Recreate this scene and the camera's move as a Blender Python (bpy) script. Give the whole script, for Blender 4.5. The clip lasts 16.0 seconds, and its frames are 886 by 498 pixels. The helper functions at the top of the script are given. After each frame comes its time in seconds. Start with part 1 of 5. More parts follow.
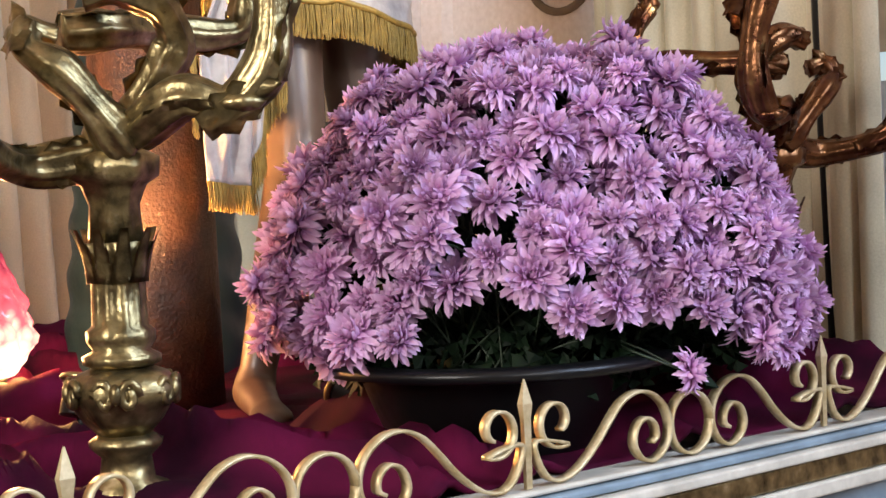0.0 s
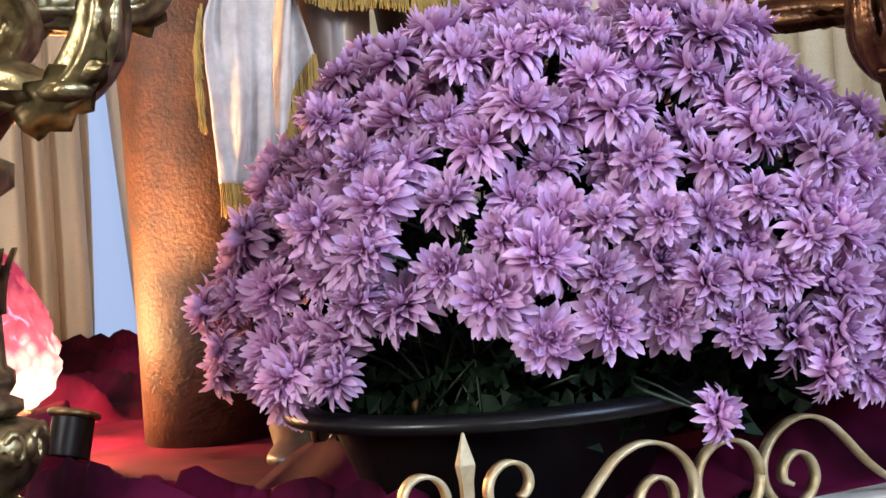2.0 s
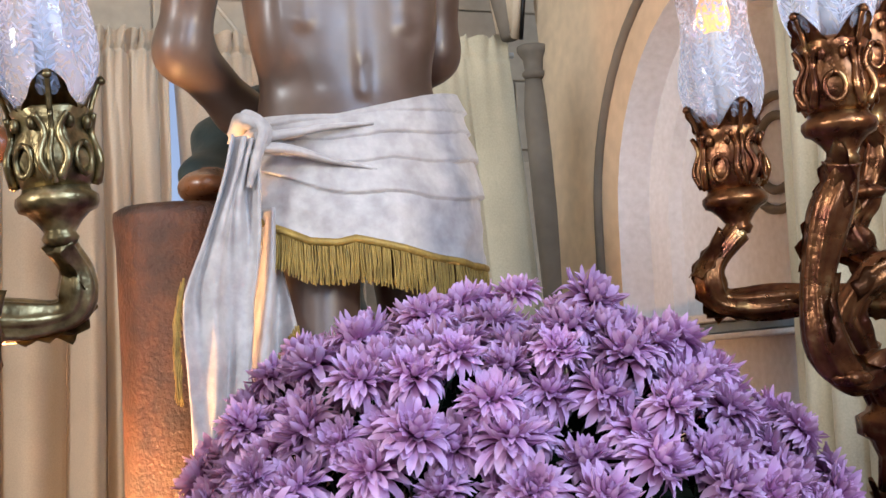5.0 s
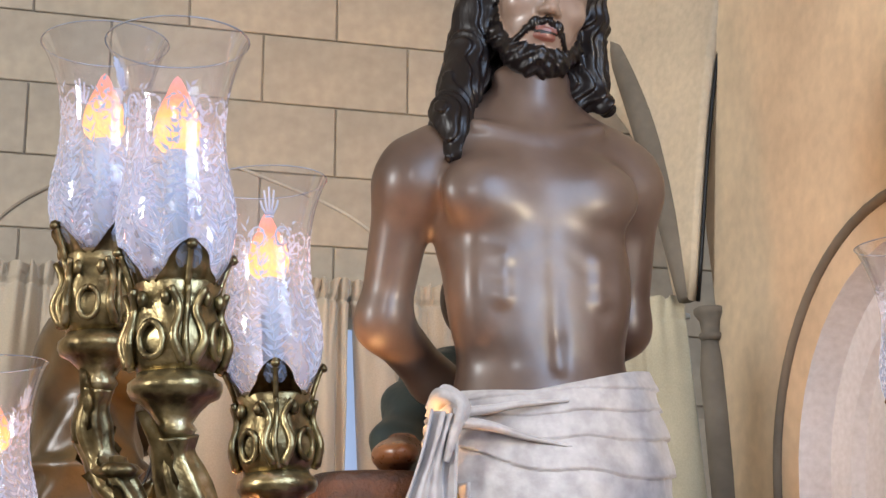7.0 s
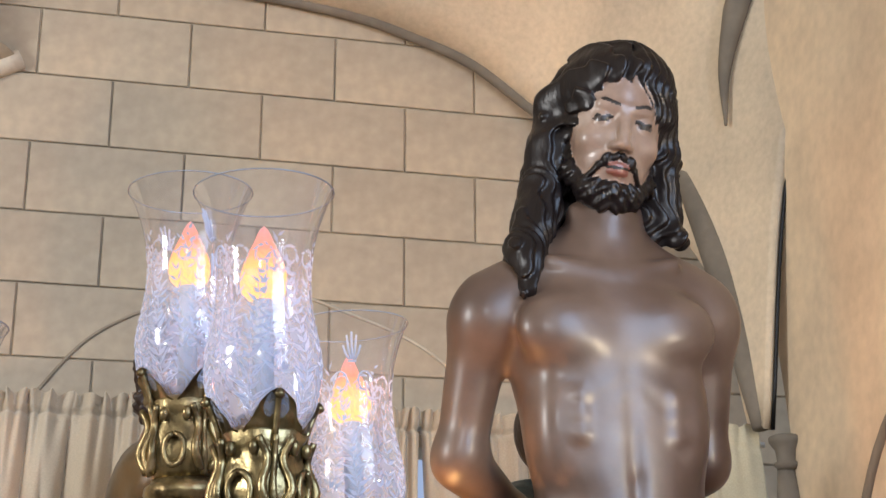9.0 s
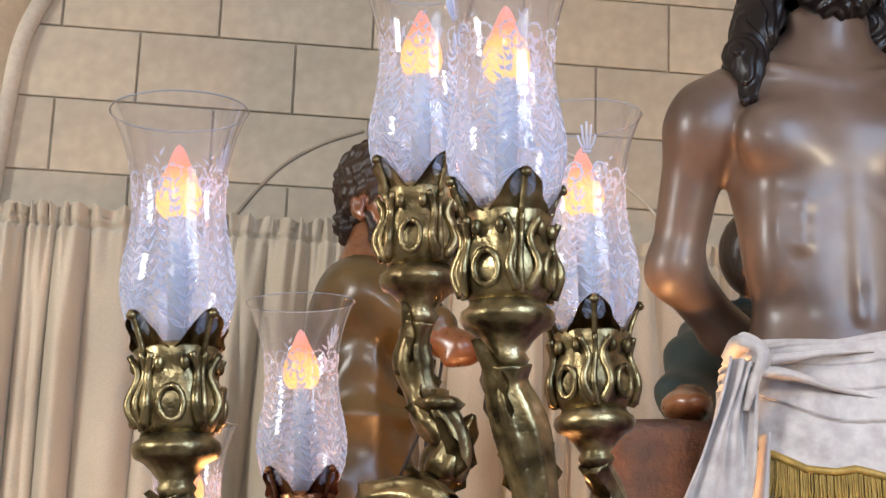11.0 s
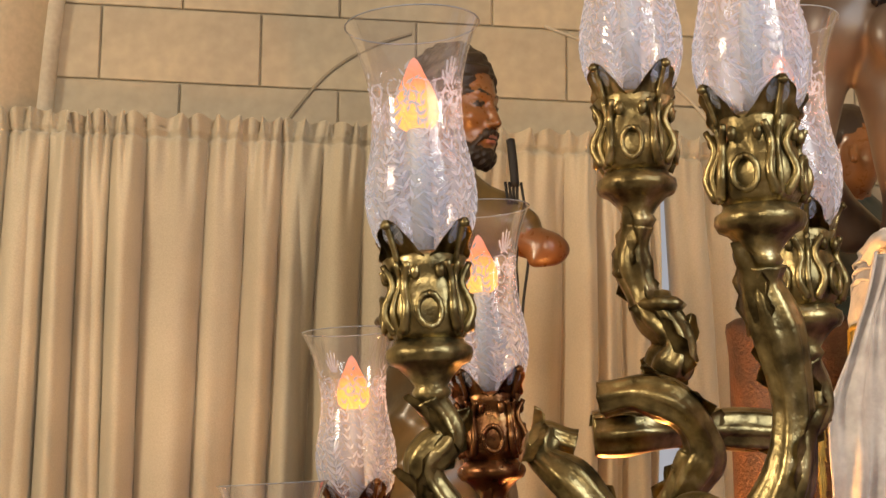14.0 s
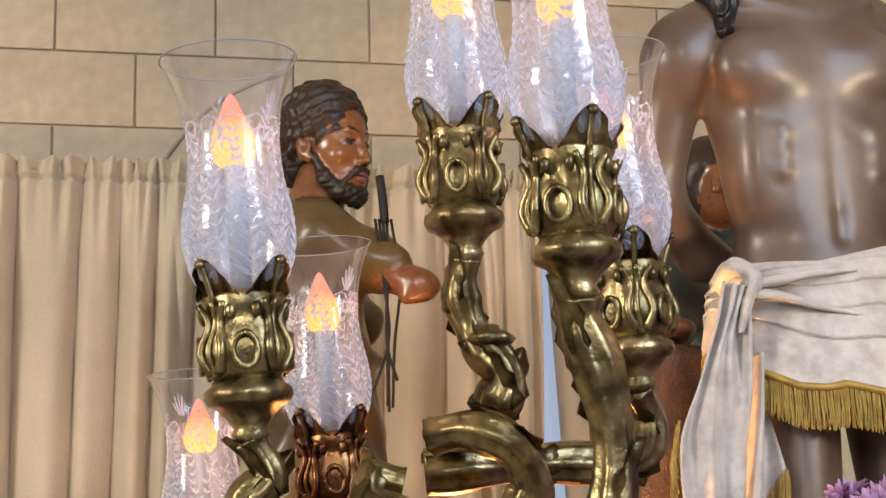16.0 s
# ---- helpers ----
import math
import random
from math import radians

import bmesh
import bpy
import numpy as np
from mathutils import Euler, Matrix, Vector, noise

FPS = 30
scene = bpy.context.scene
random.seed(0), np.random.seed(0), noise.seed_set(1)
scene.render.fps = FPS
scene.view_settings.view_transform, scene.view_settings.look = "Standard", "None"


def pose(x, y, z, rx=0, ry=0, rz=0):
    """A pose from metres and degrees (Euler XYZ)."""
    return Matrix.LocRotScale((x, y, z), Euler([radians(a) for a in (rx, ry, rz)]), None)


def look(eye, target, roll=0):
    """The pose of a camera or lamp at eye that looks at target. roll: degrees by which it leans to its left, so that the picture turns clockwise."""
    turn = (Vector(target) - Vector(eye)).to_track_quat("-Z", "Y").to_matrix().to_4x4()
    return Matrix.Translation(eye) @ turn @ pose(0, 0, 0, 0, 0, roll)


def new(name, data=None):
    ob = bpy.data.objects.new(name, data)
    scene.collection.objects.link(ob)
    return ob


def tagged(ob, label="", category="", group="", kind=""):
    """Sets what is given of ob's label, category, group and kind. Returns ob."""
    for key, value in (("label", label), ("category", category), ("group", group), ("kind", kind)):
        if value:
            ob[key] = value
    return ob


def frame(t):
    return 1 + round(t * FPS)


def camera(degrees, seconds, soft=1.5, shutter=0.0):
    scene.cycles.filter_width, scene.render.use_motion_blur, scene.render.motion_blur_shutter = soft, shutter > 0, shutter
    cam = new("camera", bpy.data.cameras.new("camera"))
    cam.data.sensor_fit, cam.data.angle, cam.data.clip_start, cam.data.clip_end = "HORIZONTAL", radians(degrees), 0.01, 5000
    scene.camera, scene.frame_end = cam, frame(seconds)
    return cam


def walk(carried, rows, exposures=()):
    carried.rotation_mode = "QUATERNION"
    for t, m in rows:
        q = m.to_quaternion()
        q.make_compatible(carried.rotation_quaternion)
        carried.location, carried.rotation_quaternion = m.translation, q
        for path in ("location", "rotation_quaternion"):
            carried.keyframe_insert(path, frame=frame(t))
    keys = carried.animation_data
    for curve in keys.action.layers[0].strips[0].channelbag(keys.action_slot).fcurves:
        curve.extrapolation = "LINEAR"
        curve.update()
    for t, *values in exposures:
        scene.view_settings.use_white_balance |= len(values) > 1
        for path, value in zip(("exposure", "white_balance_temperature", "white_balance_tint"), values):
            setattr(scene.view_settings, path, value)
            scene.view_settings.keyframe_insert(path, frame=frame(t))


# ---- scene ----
cam = camera(32.65, 16.0)
PATH = [
    (0, (-1.730, -2.414, 0.372), (-0.425, -0.899, 0.323), -2.57),
    (0.5, (-1.540, -2.418, 0.387), (-0.336, -0.821, 0.354), -3.22),
    (1, (-1.366, -2.489, 0.402), (-0.283, -0.808, 0.369), -3.73),
    (1.5, (-1.213, -2.447, 0.375), (-0.210, -0.717, 0.343), -4.19),
    (2, (-1.069, -2.322, 0.367), (-0.142, -0.550, 0.324), -4.52),
    (2.5, (-0.957, -2.340, 0.380), (-0.133, -0.518, 0.351), -4.84),
    (3, (-0.825, -2.412, 0.382), (-0.017, -0.583, 0.368), -5.22),
    (3.2, (-0.800, -2.421, 0.387), (0.001, -0.588, 0.385), -5.39),
    (5.3, (-0.764, -2.464, 0.552), (-0.072, -0.601, 0.779), -2.20),
    (5.5, (-0.785, -2.466, 0.562), (-0.116, -0.599, 0.822), -1.93),
    (6, (-0.815, -2.461, 0.584), (-0.204, -0.586, 0.919), -1.05),
    (6.5, (-0.841, -2.463, 0.590), (-0.279, -0.587, 0.994), -0.44),
    (7, (-0.855, -2.485, 0.606), (-0.330, -0.617, 1.088), -0.20),
    (7.5, (-0.855, -2.497, 0.627), (-0.343, -0.645, 1.181), -0.36),
    (8, (-0.851, -2.503, 0.637), (-0.352, -0.667, 1.254), -0.56),
    (8.2, (-0.853, -2.504, 0.639), (-0.362, -0.673, 1.276), -0.59),
    (10.3, (-0.943, -2.453, 0.591), (-0.656, -0.553, 1.145), 1.34),
    (10.5, (-0.947, -2.445, 0.582), (-0.683, -0.531, 1.099), 1.60),
    (11, (-0.956, -2.430, 0.565), (-0.722, -0.494, 1.008), 2.01),
    (11.5, (-0.989, -2.411, 0.551), (-0.769, -0.460, 0.928), 2.37),
    (12, (-1.037, -2.383, 0.542), (-0.817, -0.422, 0.864), 2.43),
    (12.5, (-1.084, -2.395, 0.533), (-0.852, -0.429, 0.813), 2.13),
    (13, (-1.102, -2.464, 0.534), (-0.857, -0.495, 0.790), 1.55),
    (13.5, (-1.225, -2.458, 0.549), (-0.944, -0.497, 0.826), 0.85),
    (14, (-1.286, -2.434, 0.559), (-0.983, -0.482, 0.871), 0.43),
    (14.5, (-1.257, -2.433, 0.573), (-0.928, -0.492, 0.923), 0.08),
    (15, (-1.236, -2.437, 0.580), (-0.882, -0.506, 0.958), -0.37),
    (15.5, (-1.207, -2.435, 0.561), (-0.820, -0.509, 0.938), -0.91),
    (16, (-1.177, -2.429, 0.560), (-0.763, -0.506, 0.921), -1.27),
]
walk(cam, [(t, look(eye, target, roll)) for t, eye, target, roll in PATH], [(0.0, 0.02, 6150, 13), (0.5, -0.02, 5850, 9), (2.0, -0.04, 5650, 11), (3.2, -0.04, 5450, 11), (5.5, -0.19, 5600, 10), (8.2, -0.21, 5800, 10), (11.0, -0.26, 5800, 10), (12.5, -0.24, 6700, 12), (13.0, -0.22, 7300, 13), (14.0, -0.44, 8500, 12), (14.6, -0.44, 8400, 12), (15.5, -0.34, 7150, 10), (16.0, -0.30, 6500, 10)])

# ---- light ----
world = bpy.data.worlds.new("church_daylight")
scene.world = world
world.use_nodes = True
_wn = world.node_tree.nodes
_sky = _wn.new("ShaderNodeTexSky")
_sky.sky_type, _sky.sun_disc = "NISHITA", False
_sky.sun_elevation, _sky.sun_rotation = radians(38), radians(120)
world.node_tree.links.new(_sky.outputs[0], _wn["Background"].inputs[0])
_wn["Background"].inputs[1].default_value = 0.12


def area_light(name, eye, target, w, h, power, colour):
    la = bpy.data.lights.new(name, "AREA")
    la.shape, la.size, la.size_y, la.energy, la.color = "RECTANGLE", w, h, power, colour
    ob = new(name, la)
    ob.matrix_world = look(eye, target)
    return ob


def spot_light(name, eye, target, power, colour, cone, radius=0.03):
    la = bpy.data.lights.new(name, "SPOT")
    la.energy, la.color, la.spot_size, la.spot_blend, la.shadow_soft_size = power, colour, radians(cone), 0.5, radius
    ob = new(name, la)
    ob.matrix_world = look(eye, target)
    return ob


area_light("window_light_right", (0.97, -4.1, 2.5), (-0.6, -0.6, 0.9), 1.7, 2.6, 208, (0.64, 0.79, 1.0))
# Added front fill for general brightness; no window is known there.
area_light("window_light_front", (-2.2, -6.9, 2.6), (-0.3, 0.0, 1.0), 0.7, 0.9, 135, (1.0, 0.95, 0.88))
# Added left fill that brightens the side wall; its window is assumed.
area_light("window_light_left", (-5.9, -2.2, 2.3), (1.0, 0.6, 1.2), 1.2, 1.6, 320, (1.0, 0.92, 0.80))
spot_light("spot_fixture_light", (-0.525, -0.065, 0.135), (-0.25, 0.06, 1.15), 85.0, (1.0, 0.50, 0.16), 90)
spot_light("spot_fixture_light", (0.42, -0.31, 0.12), (0.1, 0.5, 1.2), 7.0, (1.0, 0.58, 0.25), 110)
# Added spot, out of view, to throw the figure's shadow on the back wall.
spot_light("wall_lamp_light", (0.90, -2.05, 1.22), (-0.95, 2.3, 2.15), 120, (1.0, 0.76, 0.46), 66, 0.05)



# ---- materials ----
def shader(name, base=(0.5, 0.5, 0.5), rough=0.6, metal=0.0, dark=None, scale=8.0, bump=0.1, bump_scale=60.0, spots=None, detail=5.0, sheen=0.0, coat=0.0, stretch=(1, 1, 1), spread=0.0):
    """A principled material with colour that varies at two scales, and a fine relief."""
    m = bpy.data.materials.new(name)
    m.use_nodes = True
    nt = m.node_tree
    n, lk = nt.nodes, nt.links
    b = n["Principled BSDF"]
    co = n.new("ShaderNodeTexCoord")
    mp = n.new("ShaderNodeMapping")
    mp.inputs["Scale"].default_value = stretch
    lk.new(co.outputs["Object"], mp.inputs[0])
    big = n.new("ShaderNodeTexNoise")
    big.inputs["Scale"].default_value, big.inputs["Detail"].default_value = scale, detail
    fine = n.new("ShaderNodeTexNoise")
    fine.inputs["Scale"].default_value, fine.inputs["Detail"].default_value = bump_scale, 4
    lk.new(mp.outputs[0], big.inputs["Vector"])
    lk.new(mp.outputs[0], fine.inputs["Vector"])
    ramp = n.new("ShaderNodeValToRGB")
    d = dark or tuple(c * 0.7 for c in base)
    ramp.color_ramp.elements[0].position, ramp.color_ramp.elements[0].color = 0.34, (*d, 1)
    ramp.color_ramp.elements[1].position, ramp.color_ramp.elements[1].color = 0.62, (*base, 1)
    if spots:
        e = ramp.color_ramp.elements.new(0.74)
        e.color = (*spots, 1)
    lk.new(big.outputs[0], ramp.inputs[0])
    mix = n.new("ShaderNodeMix")
    mix.data_type, mix.blend_type = "RGBA", "MULTIPLY"
    mix.inputs[0].default_value = 0.35
    lk.new(ramp.outputs[0], mix.inputs[6])
    lk.new(fine.outputs[0], mix.inputs[7])
    last = mix.outputs[2]
    if spread:
        info = n.new("ShaderNodeObjectInfo")
        hsv = n.new("ShaderNodeHueSaturation")
        rg = n.new("ShaderNodeMapRange")
        rg.inputs[3].default_value, rg.inputs[4].default_value = 1 - spread, 1 + spread
        lk.new(info.outputs["Random"], rg.inputs[0])
        lk.new(rg.outputs[0], hsv.inputs["Value"])
        lk.new(last, hsv.inputs["Color"])
        last = hsv.outputs[0]
    lk.new(last, b.inputs["Base Color"])
    rr = n.new("ShaderNodeMapRange")
    rr.inputs[3].default_value, rr.inputs[4].default_value = max(0.03, rough - 0.12), min(1, rough + 0.12)
    lk.new(fine.outputs[0], rr.inputs[0])
    lk.new(rr.outputs[0], b.inputs["Roughness"])
    b.inputs["Metallic"].default_value = metal
    b.inputs["Sheen Weight"].default_value = sheen
    b.inputs["Coat Weight"].default_value = coat
    b.inputs["Coat Roughness"].default_value = 0.2
    if bump:
        bp = n.new("ShaderNodeBump")
        bp.inputs["Strength"].default_value, bp.inputs["Distance"].default_value = bump, 0.004
        lk.new(fine.outputs[0], bp.inputs["Height"])
        lk.new(bp.outputs[0], b.inputs["Normal"])
    return m


def dull(m, level):
    m.node_tree.nodes["Principled BSDF"].inputs["Specular IOR Level"].default_value = level
    return m


def glow(name, colour, power):
    m = bpy.data.materials.new(name)
    m.use_nodes = True
    b = m.node_tree.nodes["Principled BSDF"]
    b.inputs["Base Color"].default_value = (0.02, 0.02, 0.02, 1)
    b.inputs["Emission Color"].default_value = (*colour, 1)
    b.inputs["Emission Strength"].default_value = power
    return m


def flame_shader():
    """A frosted flame bulb: yellow at its foot, orange, then a pink tip."""
    m = glow("warm_flame_bulb", (1, 1, 1), 2.4)
    n, lk = m.node_tree.nodes, m.node_tree.links
    co = n.new("ShaderNodeTexCoord")
    sep = n.new("ShaderNodeSeparateXYZ")
    lk.new(co.outputs["Generated"], sep.inputs[0])
    ramp = n.new("ShaderNodeValToRGB")
    ramp.color_ramp.elements[0].position, ramp.color_ramp.elements[0].color = 0.10, (1.0, 0.42, 0.07, 1)
    ramp.color_ramp.elements[1].position, ramp.color_ramp.elements[1].color = 0.95, (0.50, 0.19, 0.15, 1)
    ramp.color_ramp.elements.new(0.42).color = (1.0, 0.33, 0.055, 1)
    ramp.color_ramp.elements.new(0.66).color = (0.72, 0.18, 0.08, 1)
    lk.new(sep.outputs[2], ramp.inputs[0])
    lk.new(ramp.outputs[0], n["Principled BSDF"].inputs["Emission Color"])
    return m


def petal_shader():
    m = bpy.data.materials.new("lilac_petal")
    m.use_nodes = True
    n, lk = m.node_tree.nodes, m.node_tree.links
    b = n["Principled BSDF"]
    uv = n.new("ShaderNodeUVMap")
    sep = n.new("ShaderNodeSeparateXYZ")
    lk.new(uv.outputs[0], sep.inputs[0])
    ramp = n.new("ShaderNodeValToRGB")
    ramp.color_ramp.elements[0].color = (0.25, 0.045, 0.15, 1)
    ramp.color_ramp.elements[1].position, ramp.color_ramp.elements[1].color = 0.95, (0.70, 0.47, 0.71, 1)
    e = ramp.color_ramp.elements.new(0.45)
    e.color = (0.46, 0.20, 0.42, 1)
    lk.new(sep.outputs[1], ramp.inputs[0])
    info = n.new("ShaderNodeObjectInfo")
    rg = n.new("ShaderNodeMapRange")
    rg.inputs[3].default_value, rg.inputs[4].default_value = 0.82, 1.15
    lk.new(info.outputs["Random"], rg.inputs[0])
    hsv = n.new("ShaderNodeHueSaturation")
    lk.new(ramp.outputs[0], hsv.inputs["Color"])
    lk.new(rg.outputs[0], hsv.inputs["Value"])
    lk.new(hsv.outputs[0], b.inputs["Base Color"])
    b.inputs["Roughness"].default_value = 0.55
    tr = n.new("ShaderNodeBsdfTranslucent")
    lk.new(hsv.outputs[0], tr.inputs[0])
    mx = n.new("ShaderNodeMixShader")
    mx.inputs[0].default_value = 0.25
    lk.new(b.outputs[0], mx.inputs[1])
    lk.new(tr.outputs[0], mx.inputs[2])
    lk.new(mx.outputs[0], n["Material Output"].inputs[0])
    return m


def red_glow_shader():
    """Red surround of a lamp, lamplight put in as glow: white-hot low, red above, in uneven cells."""
    m = glow("lit_votive_glass", (1, 1, 1), 2.6)
    n, lk = m.node_tree.nodes, m.node_tree.links
    co = n.new("ShaderNodeTexCoord")
    sep = n.new("ShaderNodeSeparateXYZ")
    lk.new(co.outputs["Generated"], sep.inputs[0])
    cell = n.new("ShaderNodeTexVoronoi")
    cell.inputs["Scale"].default_value = 9.0
    lk.new(co.outputs["Generated"], cell.inputs["Vector"])
    add = n.new("ShaderNodeMath")
    add.operation = "MULTIPLY_ADD"
    add.inputs[1].default_value = 0.35
    lk.new(cell.outputs["Distance"], add.inputs[0])
    lk.new(sep.outputs[2], add.inputs[2])
    ramp = n.new("ShaderNodeValToRGB")
    ramp.color_ramp.elements[0].position, ramp.color_ramp.elements[0].color = 0.30, (1.0, 0.72, 0.46, 1)
    ramp.color_ramp.elements[1].position, ramp.color_ramp.elements[1].color = 1.05, (0.22, 0.012, 0.03, 1)
    e = ramp.color_ramp.elements.new(0.62)
    e.color = (0.62, 0.09, 0.10, 1)
    lk.new(add.outputs[0], ramp.inputs[0])
    lk.new(ramp.outputs[0], n["Principled BSDF"].inputs["Emission Color"])
    n["Principled BSDF"].inputs["Roughness"].default_value = 0.15
    return m


def glass_shader():
    """Clear lamp glass with a frosted, etched foliage pattern on its lower part."""
    m = bpy.data.materials.new("etched_glass")
    m.use_nodes = True
    n, lk = m.node_tree.nodes, m.node_tree.links
    b = n["Principled BSDF"]
    b.inputs["Base Color"].default_value = (0.97, 0.98, 1, 1)
    b.inputs["Roughness"].default_value, b.inputs["IOR"].default_value = 0.04, 1.45
    b.inputs["Specular IOR Level"].default_value = 0.9
    clear = n.new("ShaderNodeBsdfTransparent")
    clear.inputs[0].default_value = (0.97, 0.98, 1, 1)
    gloss = n.new("ShaderNodeBsdfGlossy")
    gloss.inputs["Roughness"].default_value = 0.05
    lw = n.new("ShaderNodeLayerWeight")
    lw.inputs[0].default_value = 0.28
    thin = n.new("ShaderNodeMixShader")
    lk.new(lw.outputs["Facing"], thin.inputs[0])
    lk.new(clear.outputs[0], thin.inputs[1])
    lk.new(gloss.outputs[0], thin.inputs[2])
    uv = n.new("ShaderNodeUVMap")
    mp = n.new("ShaderNodeMapping")
    mp.inputs["Scale"].default_value = (20, 11, 1)
    lk.new(uv.outputs[0], mp.inputs[0])
    wave = n.new("ShaderNodeTexWave")
    wave.wave_type, wave.bands_direction = "BANDS", "DIAGONAL"
    wave.inputs["Scale"].default_value, wave.inputs["Distortion"].default_value, wave.inputs["Detail"].default_value = 0.8, 14.0, 2.0
    lk.new(mp.outputs[0], wave.inputs[0])
    cut = n.new("ShaderNodeMapRange")
    cut.inputs[1].default_value, cut.inputs[2].default_value = 0.42, 0.66
    lk.new(wave.outputs["Fac"], cut.inputs[0])
    sep = n.new("ShaderNodeSeparateXYZ")
    lk.new(uv.outputs[0], sep.inputs[0])
    top = n.new("ShaderNodeMapRange")
    top.inputs[1].default_value, top.inputs[2].default_value, top.inputs[3].default_value, top.inputs[4].default_value = 0.62, 0.86, 1, 0
    lk.new(sep.outputs[1], top.inputs[0])
    mul = n.new("ShaderNodeMath")
    mul.operation = "MULTIPLY"
    lk.new(cut.outputs[0], mul.inputs[0])
    lk.new(top.outputs[0], mul.inputs[1])
    part_ = n.new("ShaderNodeMath")
    part_.operation = "MULTIPLY_ADD"
    part_.inputs[1].default_value = 0.10
    haze = n.new("ShaderNodeMath")
    haze.operation = "MULTIPLY"
    haze.inputs[1].default_value = 0.24
    low = n.new("ShaderNodeMapRange")
    low.inputs[1].default_value, low.inputs[2].default_value, low.inputs[3].default_value, low.inputs[4].default_value = 0.36, 0.70, 1, 0.12
    lk.new(sep.outputs[1], low.inputs[0])
    lk.new(low.outputs[0], haze.inputs[0])
    lk.new(mul.outputs[0], part_.inputs[0])
    lk.new(haze.outputs[0], part_.inputs[2])
    frost_d = n.new("ShaderNodeBsdfDiffuse")
    frost_d.inputs[0].default_value = (0.66, 0.76, 1.0, 1)
    frost_t = n.new("ShaderNodeBsdfTranslucent")
    frost_t.inputs[0].default_value = (0.66, 0.76, 1.0, 1)
    frost = n.new("ShaderNodeMixShader")
    frost.inputs[0].default_value = 0.55
    lk.new(frost_d.outputs[0], frost.inputs[1])
    lk.new(frost_t.outputs[0], frost.inputs[2])
    out = n.new("ShaderNodeMixShader")
    lk.new(part_.outputs[0], out.inputs[0])
    lk.new(thin.outputs[0], out.inputs[1])
    lk.new(frost.outputs[0], out.inputs[2])
    lk.new(out.outputs[0], n["Material Output"].inputs[0])
    return m


def frost_shader():
    """Matt etching on glass, which lets half of the light through."""
    m = shader("frosted_etching", (0.52, 0.58, 0.72), 0.7, bump=0)
    n, lk = m.node_tree.nodes, m.node_tree.links
    tr = n.new("ShaderNodeBsdfTranslucent")
    tr.inputs[0].default_value = (0.60, 0.63, 0.72, 1)
    mx = n.new("ShaderNodeMixShader")
    mx.inputs[0].default_value = 0.5
    lk.new(n["Principled BSDF"].outputs[0], mx.inputs[1])
    lk.new(tr.outputs[0], mx.inputs[2])
    lk.new(mx.outputs[0], n["Material Output"].inputs[0])
    return m


PLASTER = shader("cream_plaster", (0.70, 0.585, 0.42), 0.85, dark=(0.47, 0.40, 0.30), scale=1.6, bump=0.25, bump_scale=45, spots=(0.64, 0.55, 0.42))
OCHRE = shader("ochre_plaster", (0.80, 0.65, 0.45), 0.85, dark=(0.62, 0.50, 0.35), scale=1.8, bump=0.12, bump_scale=25)
BLOCK = shader("painted_block", (0.53, 0.445, 0.325), 0.8, dark=(0.40, 0.345, 0.265), scale=1.5, bump=0.08, bump_scale=22, spread=0.05, spots=(0.63, 0.54, 0.40))
MORTAR = shader("block_joint", (0.50, 0.43, 0.32), 0.9, dark=(0.33, 0.28, 0.21), scale=2.5)
# Dark grey for plaster lines, and for shade laid in as solid forms.
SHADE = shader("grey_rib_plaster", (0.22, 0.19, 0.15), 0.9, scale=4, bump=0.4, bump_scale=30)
PALE = shader("pale_rib_plaster", (0.66, 0.58, 0.46), 0.85, scale=3)
WHITE = shader("white_plaster", (0.80, 0.82, 0.87), 0.75, dark=(0.68, 0.70, 0.76), scale=1.2, bump=0.15)
FLOORM = shader("stone_floor", (0.35, 0.3, 0.25), 0.4, scale=3)
FAINT = shader("faint_brown_paint", (0.36, 0.30, 0.22), 0.9, scale=6)
CURTAIN = shader("beige_curtain", (0.60, 0.515, 0.385), 0.7, dark=(0.50, 0.43, 0.32), scale=3, bump=0.12, bump_scale=220, sheen=0.3)
CREAM = shader("cream_curtain", (0.66, 0.60, 0.42), 0.8, scale=3, bump=0.2, bump_scale=220, sheen=0.3)
VELVET = shader("maroon_velvet", (0.10, 0.004, 0.03), 0.8, dark=(0.018, 0.001, 0.008), scale=5, bump=0.15, bump_scale=400, sheen=0.0, spots=(0.13, 0.008, 0.055))
dull(VELVET, 0.08)
GOLD = shader("aged_gilding", (0.40, 0.315, 0.15), 0.33, 0.9, dark=(0.11, 0.085, 0.04), scale=34, bump=0.55, bump_scale=60, spots=(0.66, 0.56, 0.34))
COPPER = shader("reddish_gilding", (0.27, 0.125, 0.05), 0.3, 0.9, dark=(0.09, 0.03, 0.016), scale=26, bump=0.6, bump_scale=55, spots=(0.46, 0.32, 0.14))
RAILGOLD = shader("pale_gold_paint", (0.74, 0.62, 0.38), 0.42, 0.4, dark=(0.5, 0.38, 0.18), scale=30, bump=0.2, bump_scale=120)
PETAL = petal_shader()
# Leaf green taken near black, so the colour carries the shade under the dome.
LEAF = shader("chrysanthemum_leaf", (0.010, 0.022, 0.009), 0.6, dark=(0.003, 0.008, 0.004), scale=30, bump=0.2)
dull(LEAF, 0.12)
STALK = shader("green_stalk", (0.022, 0.040, 0.016), 0.55, scale=30)
BLACKPOT = shader("black_plastic", (0.006, 0.006, 0.007), 0.34, bump=0.02, scale=12)
dull(BLACKPOT, 0.3)
